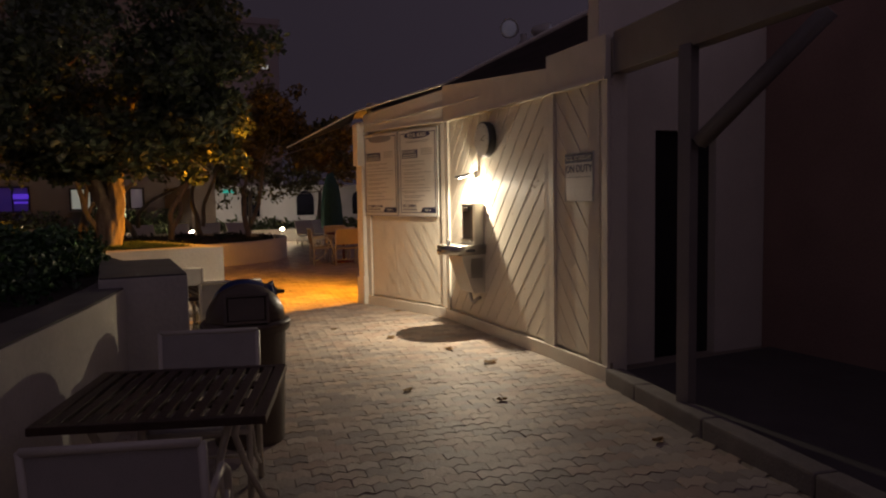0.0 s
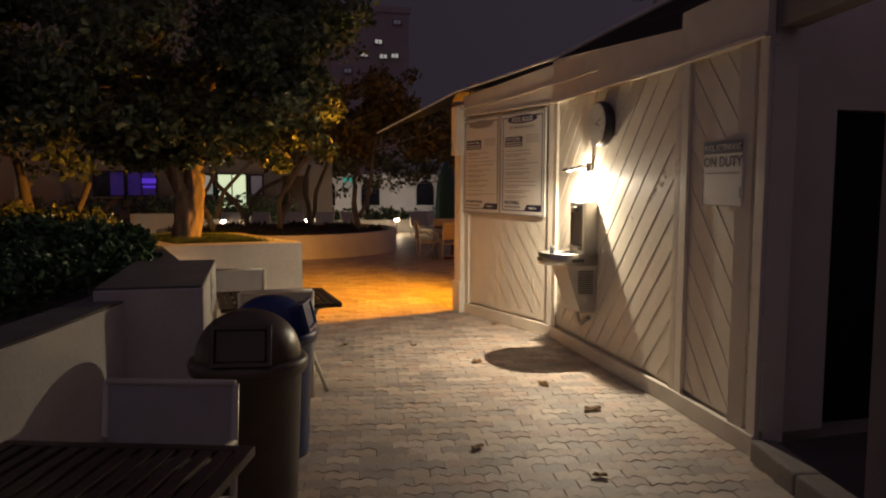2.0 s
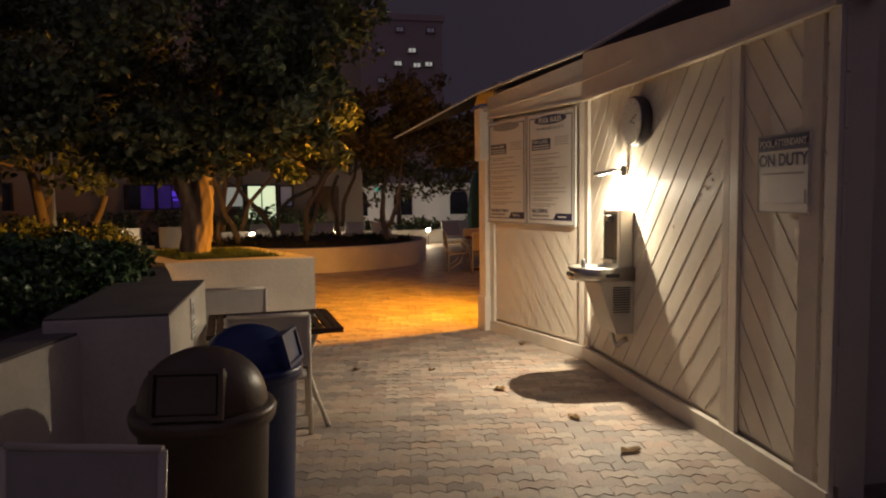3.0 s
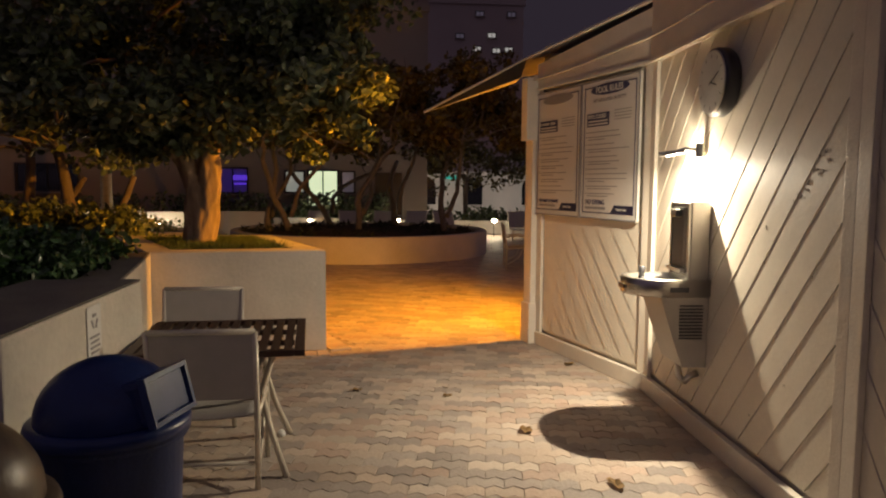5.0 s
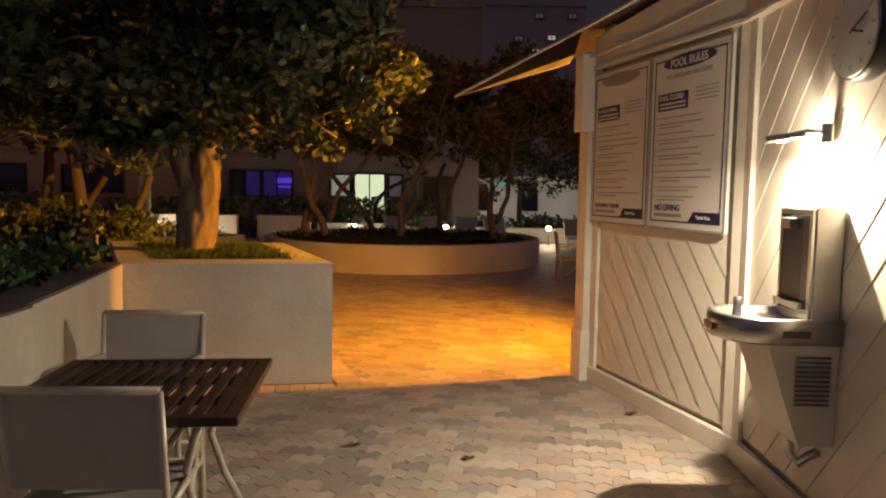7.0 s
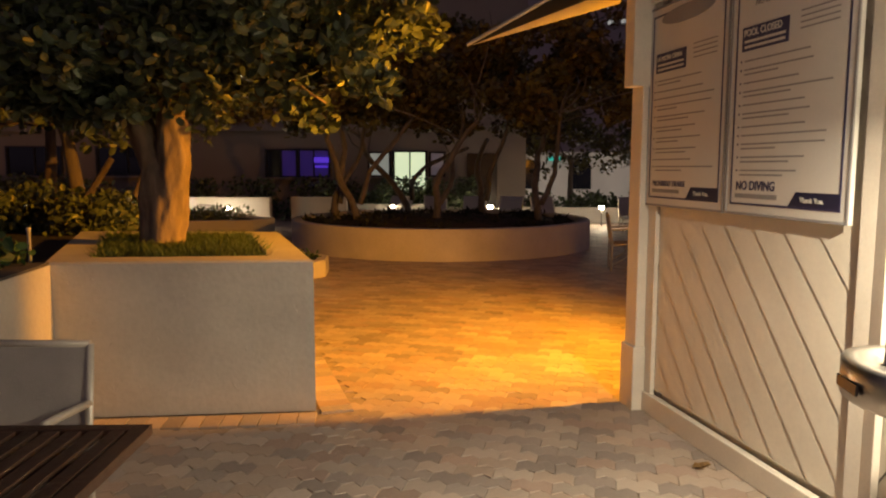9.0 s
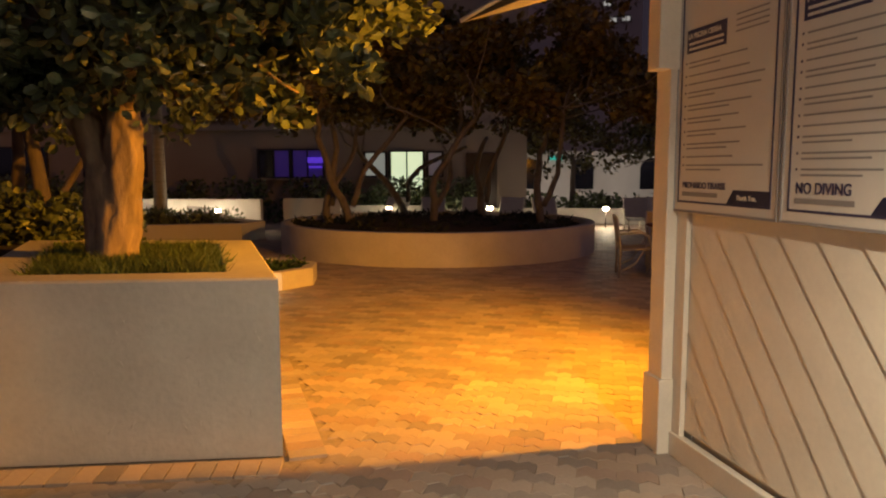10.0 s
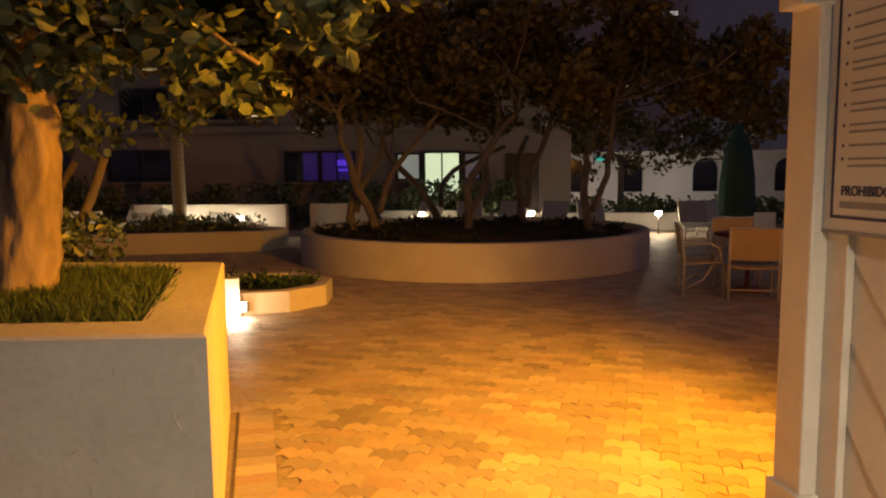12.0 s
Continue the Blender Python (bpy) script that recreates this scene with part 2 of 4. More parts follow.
def leaves(bm_pts, faces, centre, spread, count, size, rng, shell=0.0, squash=1.0, droop=0.0):
    for _ in range(count):
        while True:
            p = Vector((rng.uniform(-1, 1), rng.uniform(-1, 1), rng.uniform(-1, 1)))
            if shell < p.length < 1:
                break
        c = Vector(centre) + Vector((p.x * spread[0], p.y * spread[1], p.z * spread[2]))
        d = Vector((rng.gauss(0, 1), rng.gauss(0, 1), rng.gauss(0.2, 0.8) - droop)).normalized()
        w = d.orthogonal().normalized()
        w = (Matrix.Rotation(rng.uniform(0, 6.28), 3, d) @ w)
        n = d.cross(w)
        s = size * rng.uniform(0.6, 1.3)
        i = len(bm_pts)
        bm_pts += [c, c + d * s * 0.35 + w * s * 0.30 * squash + n * s * 0.08, c + d * s * 0.75 + w * s * 0.27 * squash + n * s * 0.05, c + d * s,
                   c + d * s * 0.75 - w * s * 0.27 * squash + n * s * 0.05, c + d * s * 0.35 - w * s * 0.30 * squash + n * s * 0.08]
        faces += [(i, i + 1, i + 2, i + 3), (i, i + 3, i + 4, i + 5)]


def from_lists(name, pts, faces, mat, parent=None, label=""):
    me = bpy.data.meshes.new(name)
    me.from_pydata([tuple(p) for p in pts], [], faces)
    me.materials.append(mat)
    ob = new(name, me)
    ob.parent = parent
    return tagged(ob, label)


# ---- ground ----
ground = solid("ground", box(400, 400, 0.1, pose(0, 0, -0.058)), JOINT, "sandy bedding between the paving stones", "ground", kind="structure")

# ---- hut ----
N, MID, B, F = (4.71, 4.45), (4.80, 5.48), (4.91, 8.08), (4.42, 9.84)
FACETS = [("wall_near", N, MID, 2.93, 2.93, -1), ("wall_middle", MID, B, 2.82, 3.03, 1), ("wall_far", B, F, 2.98, 2.82, -1)]


def clip_board(x0, length, slope, width, z0, z1):
    """The slanted strip between two 45 degree lines, cut to the panel; returns its outline."""
    poly = [(x0, z0), (x0 + width, z0), (x0 + width + slope * (z1 - z0), z1), (x0 + slope * (z1 - z0), z1)]
    for keep in (lambda p: p[0], lambda p: length - p[0]):
        out = []
        for i, p in enumerate(poly):
            q = poly[(i + 1) % len(poly)]
            a, b = keep(p), keep(q)
            if a >= 0:
                out.append(p)
            if (a < 0) != (b < 0):
                f = a / (a - b)
                out.append((p[0] + f * (q[0] - p[0]), p[1] + f * (q[1] - p[1])))
        poly = out
        if len(poly) < 3:
            return []
    return poly


def sloped_board(length, depth, y, z0, za, zb):
    """A board standing on z0 whose top runs from za to zb."""
    bm = bmesh.new()
    add_rings(bm, [[(0, yy, z0), (length, yy, z0), (length, yy, zb), (0, yy, za)] for yy in (y - depth / 2, y + depth / 2)], True, False)
    bmesh.ops.recalc_face_normals(bm, faces=bm.faces[:])
    return bm


for name, a, b, top, top_end, lean in FACETS:
    m, length = along(a, b)
    # local y points to the plaza when a -> b runs away from the camera with the hut on its right: flip it
    flip = m @ Matrix.Diagonal((1, -1, 1, 1))
    wall = tagged(new(name, mesh_of(name, sloped_board(length, 0.14, -0.09, 0.0, top - 0.01, top_end - 0.01), PAINT)), "cream painted hut wall with diagonal timber siding", "wall", kind="structure")
    wall.matrix_basis = flip
    pitch = 0.235
    # boards
    x = -3.2
    while x < length + 3.2:
        poly = clip_board(x, length, -0.86 * lean, pitch - 0.0065, 0.16, 2.58)
        x += pitch
        if len(poly) < 3:
            continue
        bm = bmesh.new()
        front = [bm.verts.new((px, 0.0, pz)) for px, pz in poly]
        cx, cz = sum(p[0] for p in poly) / len(poly), sum(p[1] for p in poly) / len(poly)
        tone = [(px + 0.86 * lean * (pz - 0.16) - (x - pitch)) / pitch for px, pz in poly]
        inset = [bm.verts.new((px + (cx - px) * 0.004, 0.003 + (0.006 * u if name == "wall_far" else 0.003 * (1 - u)), pz + (cz - pz) * 0.004)) for (px, pz), u in zip(poly, tone)]
        back = [bm.verts.new((px, -0.019, pz)) for px, pz in poly]
        n = len(poly)
        for i in range(n):
            j = (i + 1) % n
            bm.faces.new((back[i], back[j], front[j], front[i]))
            bm.faces.new((front[i], front[j], inset[j], inset[i]))
        bm.faces.new(inset)
        part("siding_board", bm, PAINT, wall)
    part("baseboard", box(length, 0.045, 0.13, pose(length / 2, 0.028, 0.065), 0.006), TRIMP, wall, "scuffed cream baseboard")
    part("fascia_board", sloped_board(length, 0.05, 0.03, 2.565, top, top_end), TRIMP, wall, "cream fascia board")
    part("fascia_lip", box(length, 0.02, 0.03, pose(length / 2, 0.062, 2.575), 0.004), TRIMP, wall)
    for px, w in ((0.045, 0.09), (length - 0.05, 0.10)):
        part("batten", box(w, 0.03, 2.46, pose(px, 0.022, 0.13 + 1.22), 0.005), TRIMP, wall, "cream corner batten")

# flaked paint on the middle wall
flaked = bpy.data.objects["wall_middle"]
rng = random.Random(52)
CHIP = material("bare_weathered_wood", (0.50, 0.45, 0.37), 0.85, vary=0.4, scale=30, bump=0.1)
spots = [(0.28 + 0.22 * f + rng.gauss(0, 0.03), 1.58 + 0.20 * (1 - f) + rng.gauss(0, 0.025)) for f in [rng.random() for _ in range(16)]]
spots += [(0.81, 1.41), (0.81, 1.22), (0.55, 0.62), (0.9, 0.35), (0.35, 1.2), (1.9, 0.33)]
for x, z in spots:
    bm = bmesh.new()
    w, h, a = rng.uniform(0.003, 0.008), rng.uniform(0.004, 0.011), rng.uniform(0, 3)
    rim = [(w * rng.uniform(0.6, 1.2) * math.cos(k * math.tau / 7 + a), h * rng.uniform(0.6, 1.2) * math.sin(k * math.tau / 7 + a)) for k in range(7)]
    add_rings(bm, [[(x + px, y, z + pz) for px, pz in rim] for y in (0.002, 0.0072)], True, False)
    bmesh.ops.recalc_face_normals(bm, faces=bm.faces[:])
    part("paint_chip", bm, CHIP, flaked)

# hut's far side, round the corner
m, length = along((F[0] + 0.02, F[1] + 0.02), (9.0, 10.75))
side = solid("wall_back", box(length, 0.15, 3.0, pose(length / 2, 0.08, 1.5)), PAINT, "cream hut wall facing the orange lit plaza", "wall", m, kind="structure")
corner = solid("corner_post", box(0.16, 0.16, 2.72, pose(0, 0, 1.36), 0.01), TRIMP, "cream painted corner post of the hut", "post", pose(F[0] - 0.035, F[1] + 0.07, 0, 0, 0, 14))
part("post_block", box(0.17, 0.13, 0.62, pose(-0.07, -0.025, 2.38), 0.008), TRIMP, corner)
part("post_foot", box(0.19, 0.19, 0.42, pose(-0.005, 0.0, 0.21), 0.008), TRIMP, corner)


roof = thing("hut_roof", "dark felt roof with a white drip edge above the hut", "roof", kind="structure")
EAVE, CORNER, INNER, BACK, TOP = (3.25, 9.86, 2.335), (4.21, 9.90, 2.70), (4.24, 9.74, 2.87), (4.33, 10.74, 2.77), (4.88, 8.06, 3.05)


def sheet(points, thick):
    bm = bmesh.new()
    bm.faces.new([bm.verts.new(p) for p in points])
    bmesh.ops.solidify(bm, geom=bm.faces[:], thickness=thick)
    bmesh.ops.recalc_face_normals(bm, faces=bm.faces[:])
    return bm


part("roof_slope", sheet([INNER, TOP, (6.07, 6.80, 3.70), (7.2, 5.65, 4.30), (9.0, 11.2, 3.6)], 0.02), ROOF, roof)
part("roof_slope", sheet([EAVE, INNER, (4.36, 10.86, 2.84)], 0.01), ROOF, roof)
part("roof_slope", sheet([INNER, (9.0, 11.2, 3.6), (4.36, 10.86, 2.84)], 0.01), ROOF, roof)
part("awning_side", sheet([EAVE, CORNER, INNER], 0.012), AWNING, roof, "dark awning side")
part("soffit", sheet([(EAVE[0], EAVE[1] + 0.02, EAVE[2]), (CORNER[0], CORNER[1] + 0.02, CORNER[2]), BACK], 0.01), SOFFIT, roof, "pale soffit lit yellow by the sodium lamp")
part("drip_edge", tube(bmesh.new(), [(3.23, 9.85, 2.335), INNER, TOP, (6.07, 6.80, 3.72), (7.2, 5.65, 4.32)], [0.012, 0.013, 0.02, 0.032, 0.032], 6), TRIMP, roof, "white metal drip edge")
cable = tube(bmesh.new(), [(4.28, 9.88, 2.655), (4.36, 9.72, 2.665), (4.60, 8.95, 2.70), (4.85, 8.02, 2.76), (4.83, 7.5, 2.755), (4.80, 6.95, 2.752), (4.83, 6.93, 2.752)], 0.008, 6)
solid("cable", cable, TRIMP, "white cable strung along the hut fascia", "cable")

flood = thing("floodlight", "unlit twin floodlight on the hut roof", "floodlight", pose(6.1, 8.1, 3.60) @ Matrix.Scale(1.5, 4))
part("base_plate", lathe([(0.06, 0), (0.06, 0.03), (0.03, 0.06), (0.03, 0.12)], 12), GREYMETAL, flood)
for sx in (-1, 1):
    head = part("lamp_head", lathe([(0.03, 0), (0.05, 0.03), (0.08, 0.12), (0.085, 0.16)], 16), GREYMETAL, flood, m=pose(sx * 0.09, 0, 0.16, 100, 0, sx * 50))
    part("lens", lathe([(0.078, 0.155), (0.06, 0.168), (0.01, 0.17)], 16), DIMPANE, head)

wallpack = thing("wall_pack", "orange sodium wall light on the hut", "wall light", pose(5.75, 10.14, 2.36, 0, 0, 11))
part("housing", box(0.22, 0.10, 0.14, pose(0, 0.04, 0), 0.015), BRONZE, wallpack)
part("lens", box(0.18, 0.03, 0.08, pose(0, 0.10, -0.035), 0.01), SODLENS, wallpack, "glowing orange lens")

# recess to the side of the hut, behind the kerb
KERBLINE = [(4.62, 4.42), (4.50, 3.9), (4.33, 3.03), (4.16, 2.06), (3.93, 0.8), (3.6, -0.6), (3.1, -2.2), (2.6, -3.6)]
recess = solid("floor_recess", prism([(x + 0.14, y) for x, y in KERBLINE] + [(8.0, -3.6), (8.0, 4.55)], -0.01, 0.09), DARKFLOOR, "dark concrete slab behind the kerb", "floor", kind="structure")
kerb = thing("kerb", "worn concrete kerb between the paving and the dark slab", "kerb", kind="structure")
for i in range(len(KERBLINE) - 1):
    m, length = along(KERBLINE[i], KERBLINE[i + 1])
    steps = max(1, round(length / 0.9))
    for j in range(steps):
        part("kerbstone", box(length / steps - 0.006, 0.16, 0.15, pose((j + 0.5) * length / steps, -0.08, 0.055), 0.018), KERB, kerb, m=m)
rw = thing("wall_recess", "shadowed cream wall with a dark doorway beside the hut", "wall", kind="structure")
for x0, x1, z0, z1 in ((4.70, 5.32, 0.08, 3.4), (6.05, 8.1, 0.08, 3.4), (5.32, 6.05, 2.17, 3.4)):
    part("wall_panel", box(x1 - x0, 0.15, z1 - z0, pose((x0 + x1) / 2, 4.68, (z0 + z1) / 2)), PAINT, rw)
# the recess's shade is put into this door's near-black colour
solid("door_1", box(0.73, 0.05, 2.1, pose(5.685, 4.72, 1.13), 0.005), BLACK, "closed door coloured near black for shade", "door", kind="structure")
solid("wall_right", box(0.15, 8.4, 3.4, pose(6.75, 0.4, 1.7)), BROWNWALL, "dim brown plastered wall behind the kerb", "wall", kind="structure")
pergola = thing("pergola_frame", "cream post with beam and diagonal brace on the kerb, coloured darker for shade", "post")
part("post", box(0.10, 0.10, 2.54, pose(4.53, 3.38, 1.36, 0, 0, 12), 0.006), SHADEDPOST, pergola)
m, length = along((4.72, 4.44), (3.9, 0.2))
part("beam", box(length, 0.14, 0.34, pose(length / 2, -0.07, 2.78), 0.008), SHADEDPOST, pergola, m=m)
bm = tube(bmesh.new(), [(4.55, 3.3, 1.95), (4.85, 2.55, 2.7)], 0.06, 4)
part("brace", bm, SHADEDPOST, pergola)
fix = thing("wall_fixture", "small round fixtures on the brown wall", "wall fixture", pose(6.66, 2.55, 2.05, 0, -90, 0))
part("disc", lathe([(0.09, 0), (0.09, 0.04), (0.05, 0.06)], 20), BLACK, fix)
solid("hook", tube(bmesh.new(), [(6.66, 2.5, 2.45), (6.55, 2.45, 2.42), (6.55, 2.35, 2.55), (6.6, 2.4, 2.65)], 0.02, 8), BLACK, "dark bent hook on the brown wall", "hook")
solid("wall_behind", box(14, 0.2, 3.2, pose(0, -4.6, 1.6)), STUCCO_FAR, "plain plastered wall closing the walk", "wall", kind="structure")

# ---- things on the hut ----


def text(name, body, size, mat, parent, m, align="LEFT", width=1.0):
    cu = bpy.data.curves.new(name, "FONT")
    cu.body, cu.size, cu.align_x, cu.extrude, cu.space_character = body, size, align, 0.0008, 1.0
    cu.offset = size * 0.018
    tmp = bpy.data.objects.new(name, cu)
    scene.collection.objects.link(tmp)
    me = bpy.data.meshes.new_from_object(tmp.evaluated_get(bpy.context.evaluated_depsgraph_get()))
    bpy.data.objects.remove(tmp)
    me.materials.clear()
    me.materials.append(mat)
    ob = new(name, me)
    ob.parent = parent
    ob.matrix_basis = m @ Matrix.Diagonal((width, 1, 1, 1))
    return ob


def on_wall(a, b, s, z, out=0.03):
    """A pose on the wall a -> b, s metres along: local x to the right as seen from the plaza, y up, z outwards."""
    d = (Vector((*b, 0)) - Vector((*a, 0))).normalized()
    n = Vector((-d.y, d.x, 0))
    x = -d
    m = Matrix(((x.x, 0, n.x, a[0] + d.x * s + n.x * out), (x.y, 0, n.y, a[1] + d.y * s + n.y * out), (0, 1, 0, z), (0, 0, 0, 1)))
    return m


def rect_frame(w, h, t, d, z):
    bm = bmesh.new()
    for cx, cy, sx, sy in ((0, h / 2 - t / 2, w, t), (0, -h / 2 + t / 2, w, t), (-w / 2 + t / 2, 0, t, h - 2 * t), (w / 2 - t / 2, 0, t, h - 2 * t)):
        add_box(bm, sx, sy, d, pose(cx, cy, z))
    return bm


def rules_sign(s, width, header, second, closed, bottom, rng):
    h = 1.19
    sign = thing("rules_sign", "white pool rules sign with navy border and lettering", "sign", on_wall(B, F, s, 1.335 + h / 2, 0.045), "rules signs on the hut")
    part("panel", box(width, h, 0.022, None, 0.003), SIGNP, sign)
    part("edge_strip", rect_frame(width, h, 0.012, 0.006, 0.0125), GREYINK, sign)
    part("border", rect_frame(width - 0.09, h - 0.10, 0.010, 0.002, 0.0125), INK, sign, "navy border line")
    w = width - 0.14
    bm = bmesh.new()
    add_rings(bm, [[(0.33 * width * math.cos(i * math.tau / 32), 0.048 * math.sin(i * math.tau / 32), z) for i in range(32)] for z in (0.011, 0.015)])
    part("header_oval", bm, INK if second else GREYINK, sign, m=pose(0, h / 2 - 0.085, 0))
    text("lettering", header, 0.074, SIGNP, sign, pose(0, h / 2 - 0.111, 0.0165), "CENTER", 0.95)
    if second:
        text("lettering", second, 0.040, GREYINK, sign, pose(0, h / 2 - 0.185, 0.0125), "CENTER")
    part("notice_block", box(w * 0.48, 0.115, 0.002, pose(-w / 2 + w * 0.27, h / 2 - 0.335, 0.0125)), INK, sign)
    if closed:
        text("lettering", closed, 0.047 if len(closed) < 12 else 0.036, SIGNP, sign, pose(-w / 2 + w * 0.05, h / 2 - 0.322, 0.015), "LEFT", 0.9)
    for k in range(2):
        part("text_bar", box(w * 0.42, 0.012, 0.001, pose(-w / 2 + w * 0.27, h / 2 - 0.347 - 0.026 * k, 0.0145)), SIGNP, sign)
    for k in range(4):
        part("text_bar", box(w * 0.33, 0.007, 0.001, pose(w / 2 - w * 0.22, h / 2 - 0.275 - 0.025 * k, 0.0125)), GREYINK, sign)
    z = h / 2 - 0.44
    while z > -h / 2 + 0.20:
        part("bullet", box(0.010, 0.010, 0.001, pose(-w / 2 + 0.02, z, 0.0125)), INK, sign)
        for k in range(rng.choice((1, 2, 2))):
            ww = w * rng.uniform(0.55, 0.88) * (0.6 if k else 1)
            part("text_bar", box(ww, 0.008, 0.001, pose(-w / 2 + 0.045 + ww / 2, z, 0.0125)), GREYINK, sign)
            z -= 0.022
        z -= 0.020
    if bottom:
        text("lettering", bottom, 0.062 if len(bottom) < 12 else 0.044, INK, sign, pose(-w / 2 + 0.02, -h / 2 + 0.125, 0.0125), "LEFT", 0.92)
    else:
        part("text_bar", box(w * 0.45, 0.040, 0.001, pose(-w / 2 + 0.02 + w * 0.22, -h / 2 + 0.145, 0.0125)), GREYINK, sign)
    part("text_bar", box(w * 0.45, 0.022, 0.001, pose(-w / 2 + 0.02 + w * 0.22, -h / 2 + 0.095, 0.0125)), GREYINK, sign)
    bm = bmesh.new()
    lo = [bm.verts.new((x, y, 0.0118)) for x, y in ((w * 0.08, -h / 2 + 0.06), (w / 2 + 0.015, -h / 2 + 0.06), (w / 2 + 0.015, -h / 2 + 0.125), (w * 0.15, -h / 2 + 0.125))]
    bm.faces.new(lo)
    bmesh.ops.solidify(bm, geom=bm.faces[:], thickness=-0.002)
    part("corner_tab", bm, INK, sign)
    text("lettering", "Thank You.", 0.032, SIGNP, sign, pose(w * 0.30, -h / 2 + 0.08, 0.0155), "CENTER")
    return sign


rng = random.Random(4)
rules_sign(0.555, 0.85, "POOL RULES", "NO LIFEGUARD ON DUTY!", "POOL CLOSED", "NO DIVING", rng)
rules_sign(1.415, 0.84, "", "", "LA PISCINA CIERRA", "PROHIBIDO TIRARSE", rng)

m = on_wall(N, MID, 0.46, 1.765, 0.035) @ Matrix.Diagonal((1.12, 0.97, 1, 1))
duty = thing("duty_sign", "white attendant on duty sign with a dark header", "sign", m)
part("panel", box(0.43, 0.45, 0.014, None, 0.003), SIGNP, duty)
part("header", box(0.42, 0.085, 0.003, pose(0, 0.175, 0.0075)), INK, duty)
text("lettering", "POOL ATTENDANT", 0.052, SIGNP, duty, pose(0, 0.158, 0.0102), "CENTER", 0.86)
text("lettering", "ON DUTY", 0.098, INK, duty, pose(0, 0.045, 0.0082), "CENTER", 0.92)
part("text_bar", box(0.36, 0.010, 0.001, pose(0, 0.0, 0.008)), GREYINK, duty)
part("insert_strip", box(0.38, 0.075, 0.004, pose(0, -0.13, 0.008), 0.001), SIGNP, duty)
part("edge_strip", rect_frame(0.43, 0.45, 0.006, 0.002, 0.0078), GREYINK, duty)

clock = thing("wall_clock", "round white-faced wall clock with a thick dark rim", "clock", on_wall(MID, B, 1.345, 2.243, 0.012) @ Matrix.Diagonal((0.93, 0.93, 1, 1)))
bm = bmesh.new()
prof = [(0.205, 0.0), (0.220, 0.02), (0.220, 0.07), (0.212, 0.092), (0.200, 0.092), (0.192, 0.072)]
add_rings(bm, [[(r * math.cos(i * math.tau / 48), r * math.sin(i * math.tau / 48), z) for i in range(48)] for r, z in prof], False)
part("rim", bm, RIM, clock)
part("bezel", lathe([(0.204, 0.090), (0.204, 0.096), (0.196, 0.098), (0.190, 0.086)], 48), STEEL, clock, "thin chrome bezel")
part("face", lathe([(0.197, 0.05), (0.197, 0.0995)], 48), DIAL, clock)
for k in range(12):
    part("hour_mark", box(0.008, 0.026, 0.001, pose(0.165 * math.sin(k * math.pi / 6), 0.165 * math.cos(k * math.pi / 6), 0.1002, 0, 0, -30 * k)), GREYINK, clock)
part("hour_hand", box(0.010, 0.10, 0.002, pose(0.04, -0.012, 0.1015, 0, 0, -105)), RIM, clock)
part("minute_hand", box(0.007, 0.15, 0.002, pose(0.05, 0.02, 0.1035, 0, 0, -65)), RIM, clock)

light = thing("picture_light", "small chrome swivel light above the drinking fountain", "wall light", on_wall(MID, B, 1.64, 1.855, 0.02) @ pose(0, 0, 0, 0, -22, 0))
part("bracket", box(0.05, 0.09, 0.05, pose(0, 0, 0.02), 0.008), STEEL, light)
part("arm", tube(bmesh.new(), [(0, 0, 0.03), (0.0, 0.01, 0.10), (0, -0.01, 0.17)], 0.014, 8), STEEL, light)
part("head", box(0.11, 0.03, 0.17, pose(0, -0.015, 0.19, 8, 0, 0), 0.012), STEEL, light)
part("lens", box(0.05, 0.004, 0.05, pose(0, -0.033, 0.20, 8, 0, 0)), BULB, light, "glowing lamp lens")

# drinking fountain with bottle filler
ft = thing("drinking_fountain", "wall-hung steel drinking fountain with bottle filler", "drinking fountain", on_wall(MID, B, 1.68, 0, 0.012))
cab = bmesh.new()
front = [(0.28, 1.0), (0.30, 0.90), (0.26, 0.78), (0.20, 0.60), (0.15, 0.47)]
rings = []
for d, z in front:
    w = 0.20 if z > 0.8 else 0.19
    rings.append([(-w, z, 0), (w, z, 0), (w, z, d), (-w, z, d)])
add_rings(cab, rings, True, False)
part("cabinet", cab, GREYMETAL, ft, "grey coated cabinet")
bm = bmesh.new()


def basin_outline(grow, z):
    pts = [(-0.225 - grow, z, 0.0)]
    for i in range(13):
        a = math.pi * i / 12
        pts.append(((-0.225 - grow) * math.cos(a), z, 0.28 + (0.22 + grow) * math.sin(a) ** 0.8))
    pts.append((0.225 + grow, z, 0.0))
    return pts


add_rings(bm, [basin_outline(-0.012, 0.925), basin_outline(0.0, 0.935), basin_outline(0.0, 1.03), basin_outline(-0.008, 1.038), basin_outline(-0.045, 1.036), basin_outline(-0.07, 1.005), basin_outline(-0.12, 0.995)], True)
part("basin", bm, STEEL, ft, "brushed steel basin")
for sx in (-1, 1):
    part("push_bar", box(0.004, 0.032, 0.12, pose(sx * 0.227, 0.975, 0.20), 0.001), STEELDARK, ft)
part("push_bar", box(0.12, 0.032, 0.006, pose(0, 0.975, 0.503), 0.002), STEELDARK, ft)
part("bubbler", tube(bmesh.new(), [(-0.12, 1.0, 0.33), (-0.12, 1.05, 0.33), (-0.12, 1.088, 0.325)], [0.022, 0.02, 0.022], 12), STEELDARK, ft, "dark bubbler spout")
part("filler_box", box(0.34, 0.52, 0.12, pose(0.01, 1.27, 0.06), 0.006), GREYMETAL, ft)
